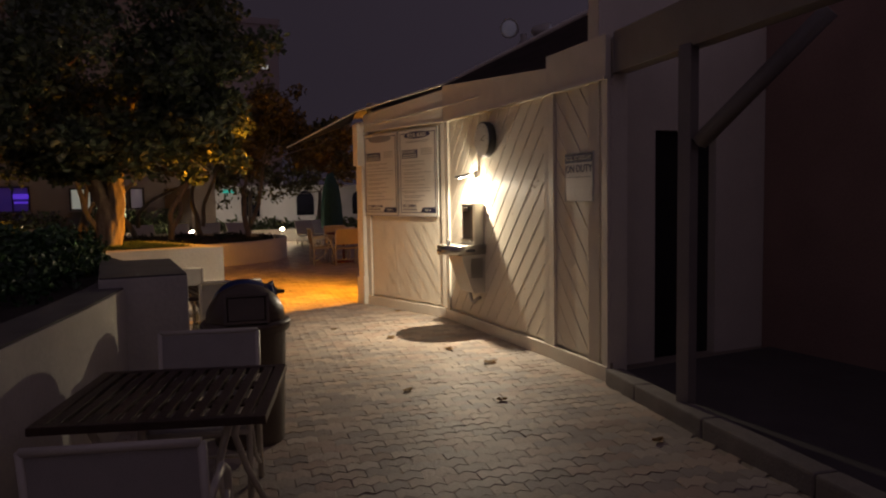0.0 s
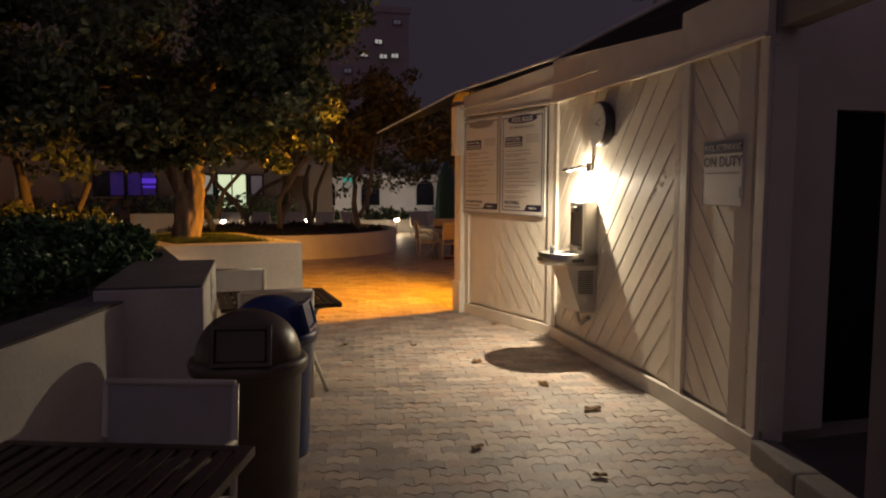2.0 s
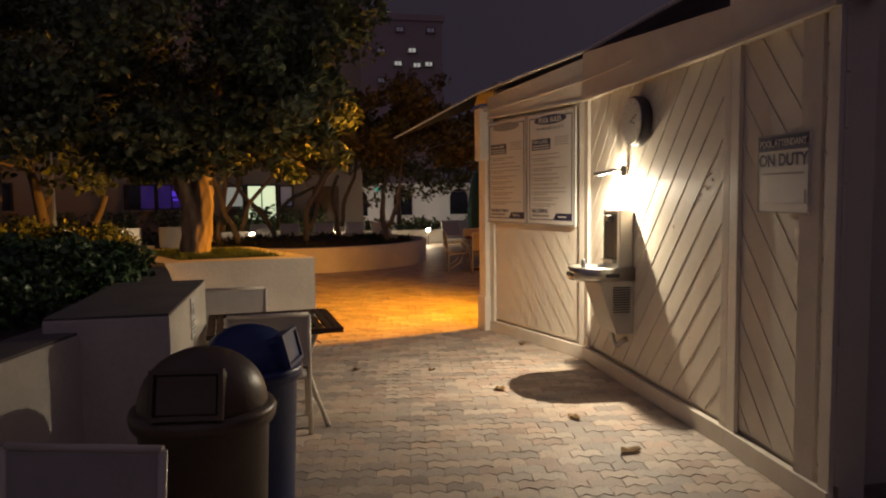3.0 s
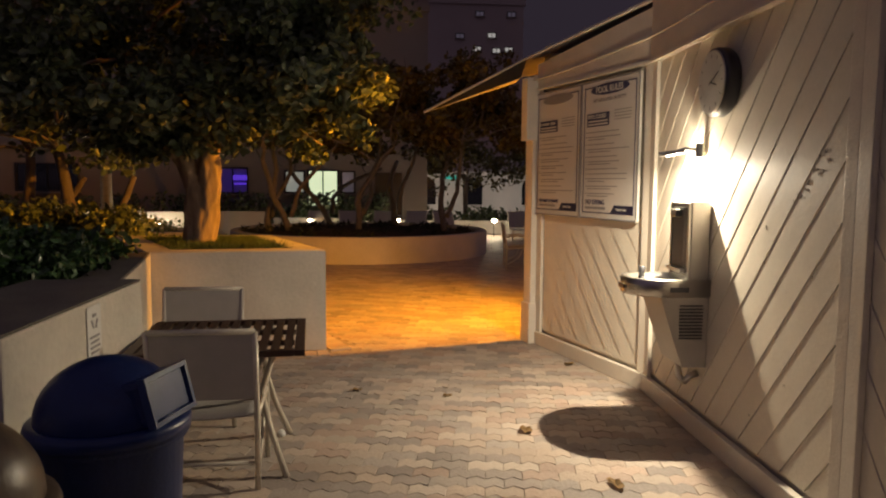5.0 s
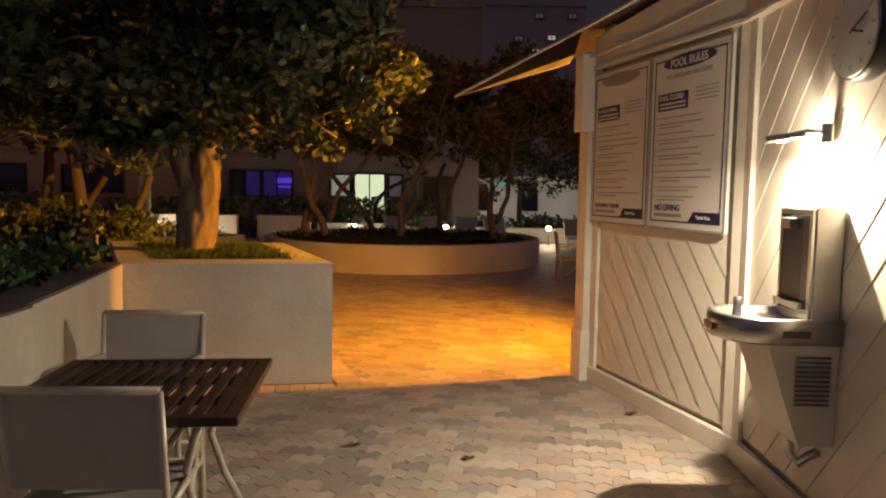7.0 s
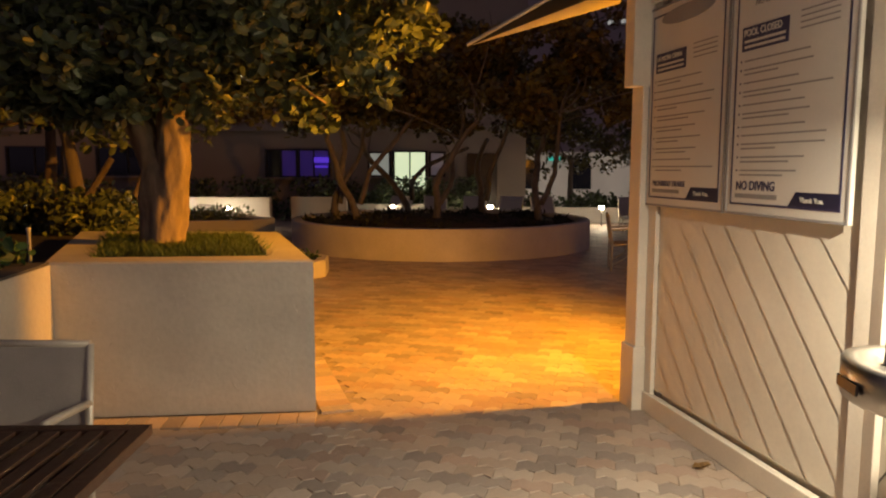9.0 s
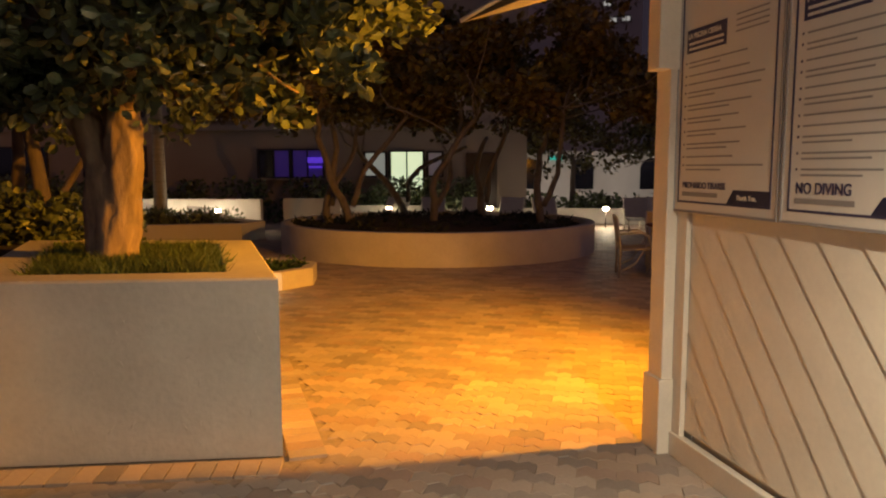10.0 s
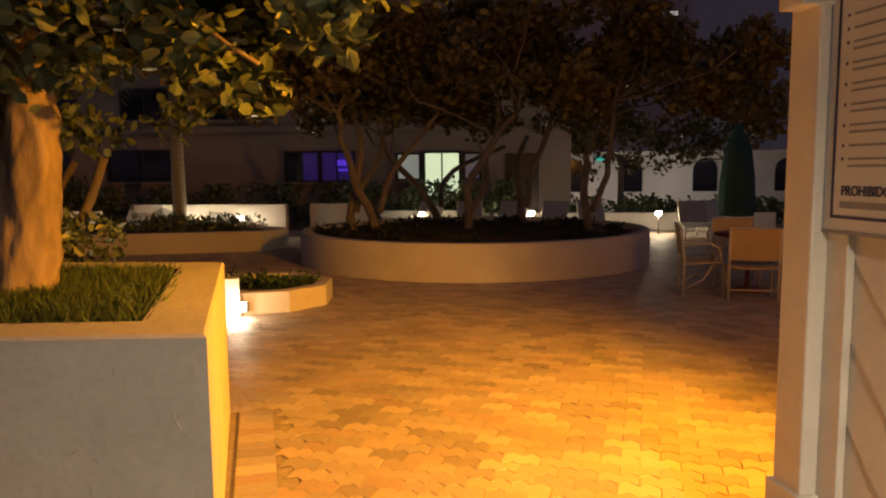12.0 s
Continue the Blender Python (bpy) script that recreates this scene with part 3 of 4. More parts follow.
part("filler_frame", rect_frame(0.32, 0.49, 0.025, 0.012, 0.127), STEEL, ft, m=pose(0.01, 1.27, 0))
part("filler_panel", box(0.20, 0.40, 0.006, pose(-0.035, 1.30, 0.124)), BLACK, ft, "glossy black bottle filler panel")
part("filler_panel", box(0.065, 0.44, 0.008, pose(0.105, 1.29, 0.125)), STEELDARK, ft)
part("nozzle", box(0.10, 0.05, 0.05, pose(-0.03, 1.45, 0.14), 0.008), STEEL, ft)
part("drip_shelf", box(0.26, 0.03, 0.05, pose(0, 1.085, 0.14), 0.006), STEEL, ft)
for k in range(11):
    part("louvre", box(0.004, 0.009, 0.15, pose(0.193 + 0.008, 0.66 + k * 0.021, 0.11, 0, 0, 12)), STEELDARK, ft)
part("drain_pipe", tube(bmesh.new(), [(-0.02, 0.50, 0.10), (-0.02, 0.42, 0.10), (-0.01, 0.36, 0.09), (0.04, 0.34, 0.07), (0.06, 0.38, 0.05), (0.06, 0.40, 0.0)], 0.022, 10), STEEL, ft, "chrome drain trap")

# ---- retaining walls and planters ----
LOWLINE = [(-3.4, -4.5), (-1.9, -2.2), (-0.9, -0.2), (-0.15, 1.6), (0.39, 3.25), (0.72, 4.4), (0.96, 5.4), (1.12, 6.3), (1.14, 7.2), (0.95, 8.2), (0.70, 9.42)]
low = solid("wall_retaining", ribbon(LOWLINE, 0.28, -0.02, 0.97), STUCCO, "curved cream stucco retaining wall beside the paving", "wall", kind="structure")
solid("wall_cap", ribbon([(x - 0.01, y) for x, y in LOWLINE], 0.27, 0.97, 0.985), CAP, "dark-coloured top of the retaining wall", "wall", kind="structure")
block = solid("wall_block", box(0.62, 1.60, 1.05, pose(1.08, 6.14, 0.525), 0.012), STUCCO, "cream stucco wall block carrying a recycling notice", "wall", kind="structure")
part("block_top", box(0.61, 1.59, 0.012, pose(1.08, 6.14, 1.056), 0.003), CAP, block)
beds = solid("planting_bed", prism([(x - 0.24, y) for x, y in LOWLINE] + [(0.3, 9.9), (-0.2, 12.5), (-9, 14), (-12, 5), (-9, -4.5)], -0.02, 0.90), SOIL, "dark soil bed behind the retaining wall", "planting bed", kind="structure")

PL = [(0.66, 9.40), (2.27, 9.66), (1.47, 11.64), (-0.35, 11.55)]


def inset_poly(poly, d):
    c = Vector((sum(p[0] for p in poly) / len(poly), sum(p[1] for p in poly) / len(poly)))
    n, out = len(poly), []
    for i in range(n):
        p, a, b = Vector(poly[i]), Vector(poly[i - 1]), Vector(poly[(i + 1) % n])
        u, v = (p - a).normalized(), (b - p).normalized()
        nu, nv = Vector((-u.y, u.x)), Vector((-v.y, v.x))
        k = d / max(0.2, 1 + nu.dot(nv))
        out.append(tuple(p + (nu + nv) * k))
    return out


def planter(poly, wall, h, soil):
    """The wall of a planter round a bed; the outline runs anticlockwise."""
    bm = bmesh.new()
    inner = inset_poly(poly, wall)
    lines = [[(*p, 0.0) for p in poly], [(*p, h - 0.012) for p in poly], [(*p, h) for p in inset_poly(poly, 0.012)], [(*p, h) for p in inset_poly(poly, wall - 0.01)], [(*p, h - 0.01) for p in inner], [(*p, soil - 0.1) for p in inner]]
    add_rings(bm, lines, False, False)
    return bm, inner


bm, inner = planter(PL, 0.26, 0.985, 0.88)
main = solid("stucco_planter", bm, STUCCO, "tall cream stucco planter with grass and a tree", "planter")
part("soil", prism(inner, 0.5, 0.90), SOIL, main, "dark soil")

CENTRE, RADIUS = (2.40, 20.20), 3.05
bm = bmesh.new()
prof = [(RADIUS, 0.0), (RADIUS, 0.53), (RADIUS - 0.015, 0.545), (RADIUS - 0.20, 0.545), (RADIUS - 0.21, 0.35)]
add_rings(bm, [[(r * math.cos(i * math.tau / 72), r * math.sin(i * math.tau / 72), z) for i in range(72)] for r, z in prof], False)
ring = solid("round_planter", bm, STUCCO, "large round cream planter ringed by paving", "planter", pose(*CENTRE, 0))
part("soil", lathe([(RADIUS - 0.2, 0.2), (RADIUS - 0.2, 0.46), (1.5, 0.55), (0.1, 0.58)], 48), SOIL, ring, "dark soil with ground cover")

LOWP = [(0.30, 14.75), (0.75, 14.95), (1.04, 15.4), (0.95, 16.0), (0.3, 16.5), (-0.7, 16.2), (-0.75, 15.2)]
bm, inner = planter(LOWP, 0.16, 0.24, 0.15)
lowp = solid("low_planter", bm, STUCCO, "low cream kerb planter with small plants", "planter")
part("soil", prism(inner, 0.0, 0.17), SOIL, lowp)
part("end_wall", ribbon([(0.22, 14.78), (-0.05, 14.62), (-1.2, 14.3)], 0.16, 0.0, 0.42), STUCCO, lowp)
LEFTP = [(-5.2, 19.9), (-3.5, 20.4), (-1.85, 20.95), (-1.6, 21.8), (-2.6, 22.6), (-5.6, 23.2), (-7.5, 21.5)]
bm, inner = planter(LEFTP, 0.2, 0.40, 0.3)
leftp = solid("palm_planter", bm, STUCCO_FAR, "low cream planter round a palm", "planter")
part("soil", prism(inner, 0.0, 0.36), SOIL, leftp)
for x0, x1, y, h in ((-6.2, -2.36, 24.0, 0.79), (-1.9, -0.4, 24.4, 0.79), (-0.4, 2.2, 25.6, 0.55), (2.2, 9.5, 26.2, 0.45), (-12.0, -6.4, 22.8, 0.70)):
    solid("wall_low", box(x1 - x0, 0.2, h, pose((x0 + x1) / 2, y, h / 2), 0.01), STUCCO_FAR, "low white garden wall", "wall", kind="structure")

# ---- furniture ----


def table(m, group="slatted tables by the wall"):
    t = thing("slatted_table", "square dark slatted wooden table on cream metal legs", "table", m, group)
    s, h = 0.93, 0.74
    for k in range(12):
        x = -s / 2 + 0.055 + (k + 0.5) * (s - 0.11) / 12
        part("slat", box((s - 0.11) / 12 - 0.023, s - 0.10, 0.02, pose(x, 0, h - 0.012), 0.003), WOOD, t)
    for sx in (-1, 1):
        part("edge_rail", box(0.055, s, 0.035, pose(sx * (s / 2 - 0.0275), 0, h - 0.018), 0.004), WOOD, t)
        part("edge_rail", box(s - 0.11, 0.05, 0.035, pose(0, sx * (s / 2 - 0.025), h - 0.018), 0.004), WOOD, t)
        part("cross_slat", box(s - 0.12, 0.10, 0.012, pose(0, sx * 0.15, h - 0.028), 0.002), WOOD, t)
    for sx in (-1, 1):
        for sy in (-1, 1):
            part("leg", tube(bmesh.new(), [(sx * 0.36, sy * 0.36, 0.0), (sx * 0.27, sy * 0.27, 0.25), (sx * 0.22, sy * 0.22, 0.45), (sx * 0.30, sy * 0.30, h - 0.03)], 0.018, 8), ALU, t)
    part("apron", rect_frame(0.66, 0.66, 0.03, 0.03, h - 0.05), ALU, t)
    return t


def chair(m, fabric, group, label):
    """A sling patio chair; it faces local +y."""
    c = thing("patio_chair", label, "chair", m, group)
    w = 0.27
    for sx in (-1, 1):
        part("back_leg", tube(bmesh.new(), [(sx * w, -0.20, 0.0), (sx * w, -0.19, 0.42), (sx * w, -0.25, 0.862)], 0.016, 8), ALU, c)
        part("front_leg", tube(bmesh.new(), [(sx * w, 0.26, 0.0), (sx * w, 0.25, 0.40), (sx * w, 0.20, 0.60), (sx * w, 0.10, 0.655), (sx * w, -0.21, 0.63)], 0.016, 8), ALU, c)
        part("side_rail", tube(bmesh.new(), [(sx * w, -0.19, 0.40), (sx * w, 0.25, 0.43)], 0.014, 8), ALU, c)
        part("brace", tube(bmesh.new(), [(sx * w, -0.17, 0.10), (sx * w, 0.03, 0.22), (sx * w, 0.20, 0.52)], 0.011, 6), ALU, c)
    part("top_rail", tube(bmesh.new(), [(-w, -0.25, 0.862), (w, -0.25, 0.862)], 0.016, 8), ALU, c)
    part("stretcher", tube(bmesh.new(), [(-w, 0.25, 0.42), (w, 0.25, 0.42)], 0.014, 8), ALU, c)
    part("stretcher", tube(bmesh.new(), [(-w, -0.19, 0.14), (w, -0.19, 0.14)], 0.011, 8), ALU, c)
    part("backrest", box(2 * w - 0.02, 0.014, 0.36, pose(0, -0.226, 0.672, 6, 0, 0), 0.004), fabric, c)
    bm = bmesh.new()
    add_rings(bm, [[(x, y, 0.415 - 0.025 * math.cos(x / w * 1.5) + 0.03 * (y + 0.2)) for y in (-0.19, 0.03, 0.25)] + [(x, y, 0.403 - 0.025 * math.cos(x / w * 1.5) + 0.03 * (y + 0.2)) for y in (0.25, 0.03, -0.19)] for x in [-w + i * w / 4 for i in range(9)]])
    part("seat", bm, fabric, c)
    return c


table(pose(1.87, 6.88, 0, 0, 0, 5))
table(pose(1.10, 3.05, 0, 0, 0, -18))
G = "grey chairs by the slatted tables"
LB = "grey sling patio chair with cream metal frame"
chair(pose(1.85, 6.60, 0, 0, 0, 2), SLING, G, LB + " at the slatted table")
chair(pose(1.53, 7.66, 0, 0, 0, 183), SLING, G, LB + " near the planter")
chair(pose(1.28, 3.60, 0, 0, 0, 163), SLING, G, LB + " beside the brown bin")
chair(pose(0.90, 2.20, 0, 0, 0, -17), SLING, G, LB + " in the shade")

# tan chairs and the red table on the lit plaza
G2 = "tan chairs on the plaza"
LT = "tan sling patio chair under orange light"
chair(pose(5.48, 16.5, 0, 0, 0, -95), SLINGTAN, G2, LT)
chair(pose(6.0, 16.1, 0, 0, 0, -8), SLINGTAN, G2, LT + " with its back outwards")
chair(pose(6.88, 16.7, 0, 0, 0, 80), SLINGTAN, G2, LT)
chair(pose(6.18, 17.45, 0, 0, 0, 175), SLINGTAN, G2, LT)
rt = thing("round_table", "round red patio table between tan chairs", "table", pose(6.16, 16.8, 0))
part("tabletop", lathe([(0.40, 0.70), (0.42, 0.71), (0.42, 0.725), (0.40, 0.735)], 32), TABLERED, rt)
part("column", lathe([(0.04, 0.03), (0.03, 0.10), (0.03, 0.70)], 16), TABLERED, rt)
part("foot", lathe([(0.26, 0.0), (0.26, 0.02), (0.05, 0.05)], 24), TABLERED, rt)

# ---- bins ----


def dome_bin(name, label, m, mat, rim_z, r, top_z, panel):
    b = thing(name, label, "bin", m, "bins by the wall")
    part("body", lathe([(r * 0.80, 0.0), (r * 0.82, 0.03), (r * 0.93, rim_z - 0.06), (r, rim_z - 0.05), (r, rim_z), (r * 0.94, rim_z + 0.01)], 36), mat, b)
    part("collar", lathe([(r * 1.03, rim_z - 0.035), (r * 1.05, rim_z), (r * 1.02, rim_z + 0.02), (r * 0.90, rim_z + 0.025)], 36), mat, b)
    rr, h = r * 0.92, top_z - rim_z
    part("dome_lid", lathe([(rr, rim_z + 0.02)] + [(rr * math.cos(a), rim_z + 0.03 + (h - 0.03) * math.sin(a)) for a in [i * math.pi / 2 / 9 for i in range(9)]] + [(0.01, top_z)], 36), mat, b)
    flap = part("flap", box(0.27, 0.20, h * 0.70, pose(0, 0.098, 0), 0.025), mat, b, m=pose(rr * 0.86, 0, rim_z + h * 0.46, 0, -14, 0) @ pose(0, 0, 0, 0, 0, 90))
    part("flap_frame", rect_frame(0.28, h * 0.74, 0.018, 0.03, 0.012), panel, flap, m=pose(0, -0.004, 0, 90, 0, 0))
    part("flap_panel", box(0.225, 0.012, h * 0.56, pose(0, -0.014, 0), 0.004), panel, flap)
    return b


dome_bin("trash_bin", "brown dome-topped plastic rubbish bin against the wall", pose(1.66, 4.42, 0, 0, 0, -98), BINBROWN, 0.80, 0.28, 1.06, BINBROWN)
dome_bin("recycling_bin", "blue dome-topped recycling bin with a hinged flap", pose(1.79, 5.27, 0, 0, 0, -14), BINBLUE, 0.76, 0.27, 1.0, BINPANEL)

note = thing("recycling_notice", "white recycling notice stuck on the wall block", "sign", Matrix(((0, 0, 1, 1.395), (1, 0, 0, 6.2), (0, 1, 0, 0.90), (0, 0, 0, 1))))
part("sheet", box(0.17, 0.26, 0.004), PAPER, note)
for k in range(3):
    bm = box(0.045, 0.016, 0.002, pose(0.028 * math.sin(k * 2.094), 0.055 + 0.028 * math.cos(k * 2.094), 0.0035, 0, 0, -120 * k))
    part("symbol_bar", bm, GREYINK, note)
for k in range(4):
    part("text_bar", box(0.12 - 0.02 * (k % 2), 0.012, 0.002, pose(0, -0.02 - 0.025 * k, 0.0035)), GREYINK, note)

# ---- trees ----


def limb(bm, start, path_dir, length, r0, r1, rng, wiggle=0.18, steps=6, seg=8):
    p, d = Vector(start), Vector(path_dir).normalized()
    pts, radii = [p.copy()], [r0]
    for i in range(steps):
        d = (d + Vector((rng.gauss(0, wiggle), rng.gauss(0, wiggle), rng.gauss(0.03, wiggle * 0.5)))).normalized()
        p = p + d * length / steps
        pts.append(p.copy())
        radii.append(r0 + (r1 - r0) * (i + 1) / steps)
    tube(bm, pts, radii, seg)
    return pts


def tree(m, trunks, clumps, leaf_mat, bark, leaf_size, per_clump, label, seed, name="tree", group=""):
    """trunks: (base xy, first direction, length, r0, r1); clumps: (x, y, z, radius)."""
    rng = random.Random(seed)
    t = thing(name, label, "tree", m, group)
    tops = []
    for base, d, length, r0, r1 in trunks:
        bm = bmesh.new()
        pts = limb(bm, (base[0], base[1], base[2] if len(base) > 2 else -0.05), d, length, r0, r1, rng, 0.24 if bark is PALEBARK else 0.05, 9, 14)
        part("trunk", bm, bark, t)
        tops.append((pts[-1], r1))
        tops.append((pts[-3], r1))
    for c in clumps[::3]:
        start, r = min(tops, key=lambda q: (q[0] - Vector(c[:3])).length)
        d = Vector(c[:3]) - start
        if d.length > 0.25:
            bm = bmesh.new()
            limb(bm, start, d, d.length, r * 0.45, 0.010, rng, 0.22, 8, 6)
            part("limb", bm, bark, t)
    pts, faces = [], []
    for x, y, z, r in clumps:
        for k in range(5):
            o = Vector((rng.gauss(0, 0.5), rng.gauss(0, 0.5), rng.gauss(0, 0.35))) * r
            leaves(pts, faces, Vector((x, y, z)) + o, (r * 0.55, r * 0.55, r * 0.42), per_clump // 5, leaf_size, rng, 0.2)
    from_lists("crown", pts, faces, leaf_mat, t, "dense leathery leaves")
    return t


def crown(rng, count, cx, cy, z0, z1, sx, sy, r):
    return [(cx + rng.uniform(-sx, sx), cy + rng.uniform(-sy, sy), rng.uniform(z0, z1), r * rng.uniform(0.7, 1.3)) for _ in range(count)]


rng = random.Random(11)
main_clumps = (crown(rng, 46, -0.75, 0.0, 1.9, 4.6, 2.5, 1.5, 0.62) + crown(rng, 16, -0.2, -0.5, 1.35, 1.9, 1.7, 0.9, 0.42)
               + crown(rng, 10, 1.35, -0.3, 1.25, 2.9, 0.45, 0.9, 0.42) + crown(rng, 7, -0.5, -0.3, 1.12, 1.4, 0.45, 0.3, 0.26))
main_tree = tree(pose(0.86, 10.6, 0.90), [((-0.31, 0.03, 1.24), (-0.4, 0.1, 1), 0.9, 0.09, 0.05), ((0.13, -0.02, 1.3), (0.2, -0.1, 1), 0.9, 0.08, 0.05)],
                 main_clumps, LEAF, BARK, 0.09, 820, "broad-leaved tree with a thick forked trunk in the planter", 5)


def smooth_path(pts, n):
    pts = [Vector(p) for p in pts]
    pts = [2 * pts[0] - pts[1]] + pts + [2 * pts[-1] - pts[-2]]
    out = []
    for i in range(1, len(pts) - 2):
        p0, p1, p2, p3 = pts[i - 1:i + 3]
        for k in range(n):
            t = k / n
            out.append(0.5 * (2 * p1 + (p2 - p0) * t + (2 * p0 - 5 * p1 + 4 * p2 - p3) * t * t + (3 * p1 - p0 - 3 * p2 + p3) * t ** 3))
    return out + [pts[-2]]


def gnarled(line):
    """A trunk of (x, y, z, radius) knots with ridged bark."""
    path = smooth_path([(x, y, z) for x, y, z, _ in line], 8)
    radii = [v.x for v in smooth_path([(r, 0, 0) for *_, r in line], 8)]
    bm = tube(bmesh.new(), path, radii, 36)
    bm.normal_update()
    for v in bm.verts:
        c = v.co
        v.co = c + v.normal * (0.030 * noise.noise(Vector((c.x * 18, c.y * 18, c.z * 5))) + 0.016 * noise.noise(Vector((c.x * 45, c.y * 45, c.z * 9))))
    return bm


part("trunk", gnarled([(-0.01, 0, -0.05, 0.19), (0.02, 0, 0.12, 0.155), (0.06, 0, 0.42, 0.150), (0.10, 0, 0.68, 0.135), (0.12, 0, 0.95, 0.115), (0.13, -0.02, 1.35, 0.085)]), BARK, main_tree, "rough ridged bark")
part("trunk", gnarled([(-0.03, 0.01, -0.05, 0.18), (-0.01, 0.01, 0.15, 0.155), (0.01, 0.01, 0.42, 0.152), (0.0, 0.01, 0.62, 0.138), (-0.07, 0.02, 0.82, 0.115), (-0.19, 0.02, 1.04, 0.10), (-0.32, 0.03, 1.30, 0.085)]), BARK, main_tree, "rough ridged bark")
G3 = "trees in the round planter"
for i, (x, y, lx, s) in enumerate(((-2.1, -0.4, -0.22, 1), (-1.65, -0.6, 0.05, 2), (-0.05, -0.6, -0.05, 3), (2.0, -0.3, 0.12, 4), (0.9, 1.0, 0.1, 5), (-0.8, 1.4, -0.2, 6))):
    rng = random.Random(30 + i)
    cl = crown(rng, 19, lx * 2 + 0.3 * x, 0, 2.15, 3.45, 1.9, 1.4, 0.52)
    cl += crown(rng, 4, lx + 0.2 * x, 0, 3.3, 3.9, 1.3, 1.0, 0.45)
    if i == 3:
        cl += crown(rng, 9, 2.0, 0, 1.9, 3.2, 1.0, 1.2, 0.5)
    tree(pose(CENTRE[0] + x, CENTRE[1] + y, 0.54), [((0, 0), (lx, 0, 1), 2.3, 0.08, 0.045), ((0.05, 0.0, 0.3), (lx + 0.42, 0.1, 1), 2.1, 0.058, 0.035)], cl, LEAFO, PALEBARK, 0.14, 300,
         "crooked sea grape tree with thin pale stems", 60 + i, group=G3)
G4 = "dark trees behind the hedge"
for i, (x, y, z) in enumerate(((-2.0, 14.3, 0.0), (-3.3, 15.6, 0.0), (-4.6, 13.2, 0.9), (-6.5, 17.0, 0.0), (-3.8, 10.5, 0.9), (-9.5, 20.0, 0.0))):
    rng = random.Random(80 + i)
    tree(pose(x, y, z), [((0, 0), (0.15, 0, 1), 2.2, 0.13, 0.07), ((0.06, 0), (0.6, 0.1, 1), 2.0, 0.08, 0.045)],
         crown(rng, 20, 0, 0, 2.3, 5.5, 2.0, 1.7, 0.7), LEAF, BARKDARK, 0.13, 300, "dark evergreen tree in the shaded bed", 90 + i, group=G4)
G5 = "trees before the white house"
for i, (x, y) in enumerate(((6.0, 28.5), (9.0, 29.5), (12.0, 27.0), (4.0, 30.0))):
    rng = random.Random(120 + i)
    tree(pose(x, y, 0), [((0, 0), (0.1, 0, 1), 1.9, 0.11, 0.06)], crown(rng, 12, 0, 0, 1.9, 3.6, 1.4, 1.2, 0.6), LEAFO, BARKDARK, 0.16, 200, "small dark tree before a white house", 130 + i, group=G5)
palm = thing("palm", "palm with a straight pale ringed trunk", "palm", pose(-4.36, 22.6, 0.3))
prof = []
for i in range(24):
    z = i * 0.15
    prof += [(0.165 - 0.002 * i, z), (0.150 - 0.002 * i, z + 0.13)]
part("trunk", lathe(prof, 16), PALMBARK, palm)
rng = random.Random(3)
for k in range(16):
    a = k * math.tau / 16 + rng.uniform(-0.1, 0.1)
    pts, faces = [], []
    for j in range(22):
        f = j / 21
        c = Vector((math.cos(a) * f * 1.7, math.sin(a) * f * 1.7, 3.6 + 0.9 * f - 1.5 * f * f))
        for sx in (-1, 1):
            d = Vector((-math.sin(a) * sx + math.cos(a) * 0.5, math.cos(a) * sx + math.sin(a) * 0.5, -0.45)).normalized()
            i = len(pts)
            w = Vector((math.cos(a), math.sin(a), 0)) * 0.022
            pts += [c - w, c + d * 0.25 - w * 1.2, c + d * 0.5, c + d * 0.25 + w * 1.2]
            faces.append((i, i + 1, i + 2, i + 3))
    from_lists("frond", pts, faces, LEAF, palm)

# hedges, shrubs, grass


def shrub(name, label, clumps, mat, size, per, seed, category="hedge", squash=1.0):
    rng = random.Random(seed)
    pts, faces = [], []
    for x, y, z, r in clumps:
        leaves(pts, faces, (x, y, z), (r, r, r * 0.8), per, size, rng, 0.45, squash)
    ob = from_lists(name, pts, faces, mat)
    return tagged(ob, label, category, kind="stuff")


rng = random.Random(21)
shrub("hedge", "dense clipped green hedge behind the retaining wall", [(rng.uniform(-3.2, 0.55), rng.uniform(5.2, 7.5), rng.uniform(0.95, 1.2), rng.uniform(0.28, 0.4)) for _ in range(70)] + [(rng.uniform(0.2, 0.68), rng.uniform(6.9, 7.7), rng.uniform(1.0, 1.2), 0.26) for _ in range(10)], HEDGE, 0.055, 620, 22)
shrub("hedge", "dark green hedge along the near retaining wall", [(rng.uniform(-3.6, -0.75) + 0.28 * (y - 2), y, rng.uniform(0.95, 1.25), rng.uniform(0.28, 0.4)) for y in [rng.uniform(0.5, 4.8) for _ in range(55)]], HEDGE, 0.06, 420, 23)
shrub("shrub", "low leafy shrubs in the soil bed by the planter", [(rng.uniform(-3.5, 0.55), rng.uniform(7.2, 9.4), rng.uniform(0.92, 1.08), rng.uniform(0.18, 0.3)) for _ in range(60)], HEDGE, 0.08, 170, 24, "shrub")
shrub("shrub", "dark bushy shrubs behind the planter", [(rng.uniform(-5.0, -0.5), rng.uniform(11.9, 13.6), rng.uniform(0.7, 1.15), rng.uniform(0.25, 0.4)) for _ in range(70)], LEAF, 0.09, 170, 25, "shrub")
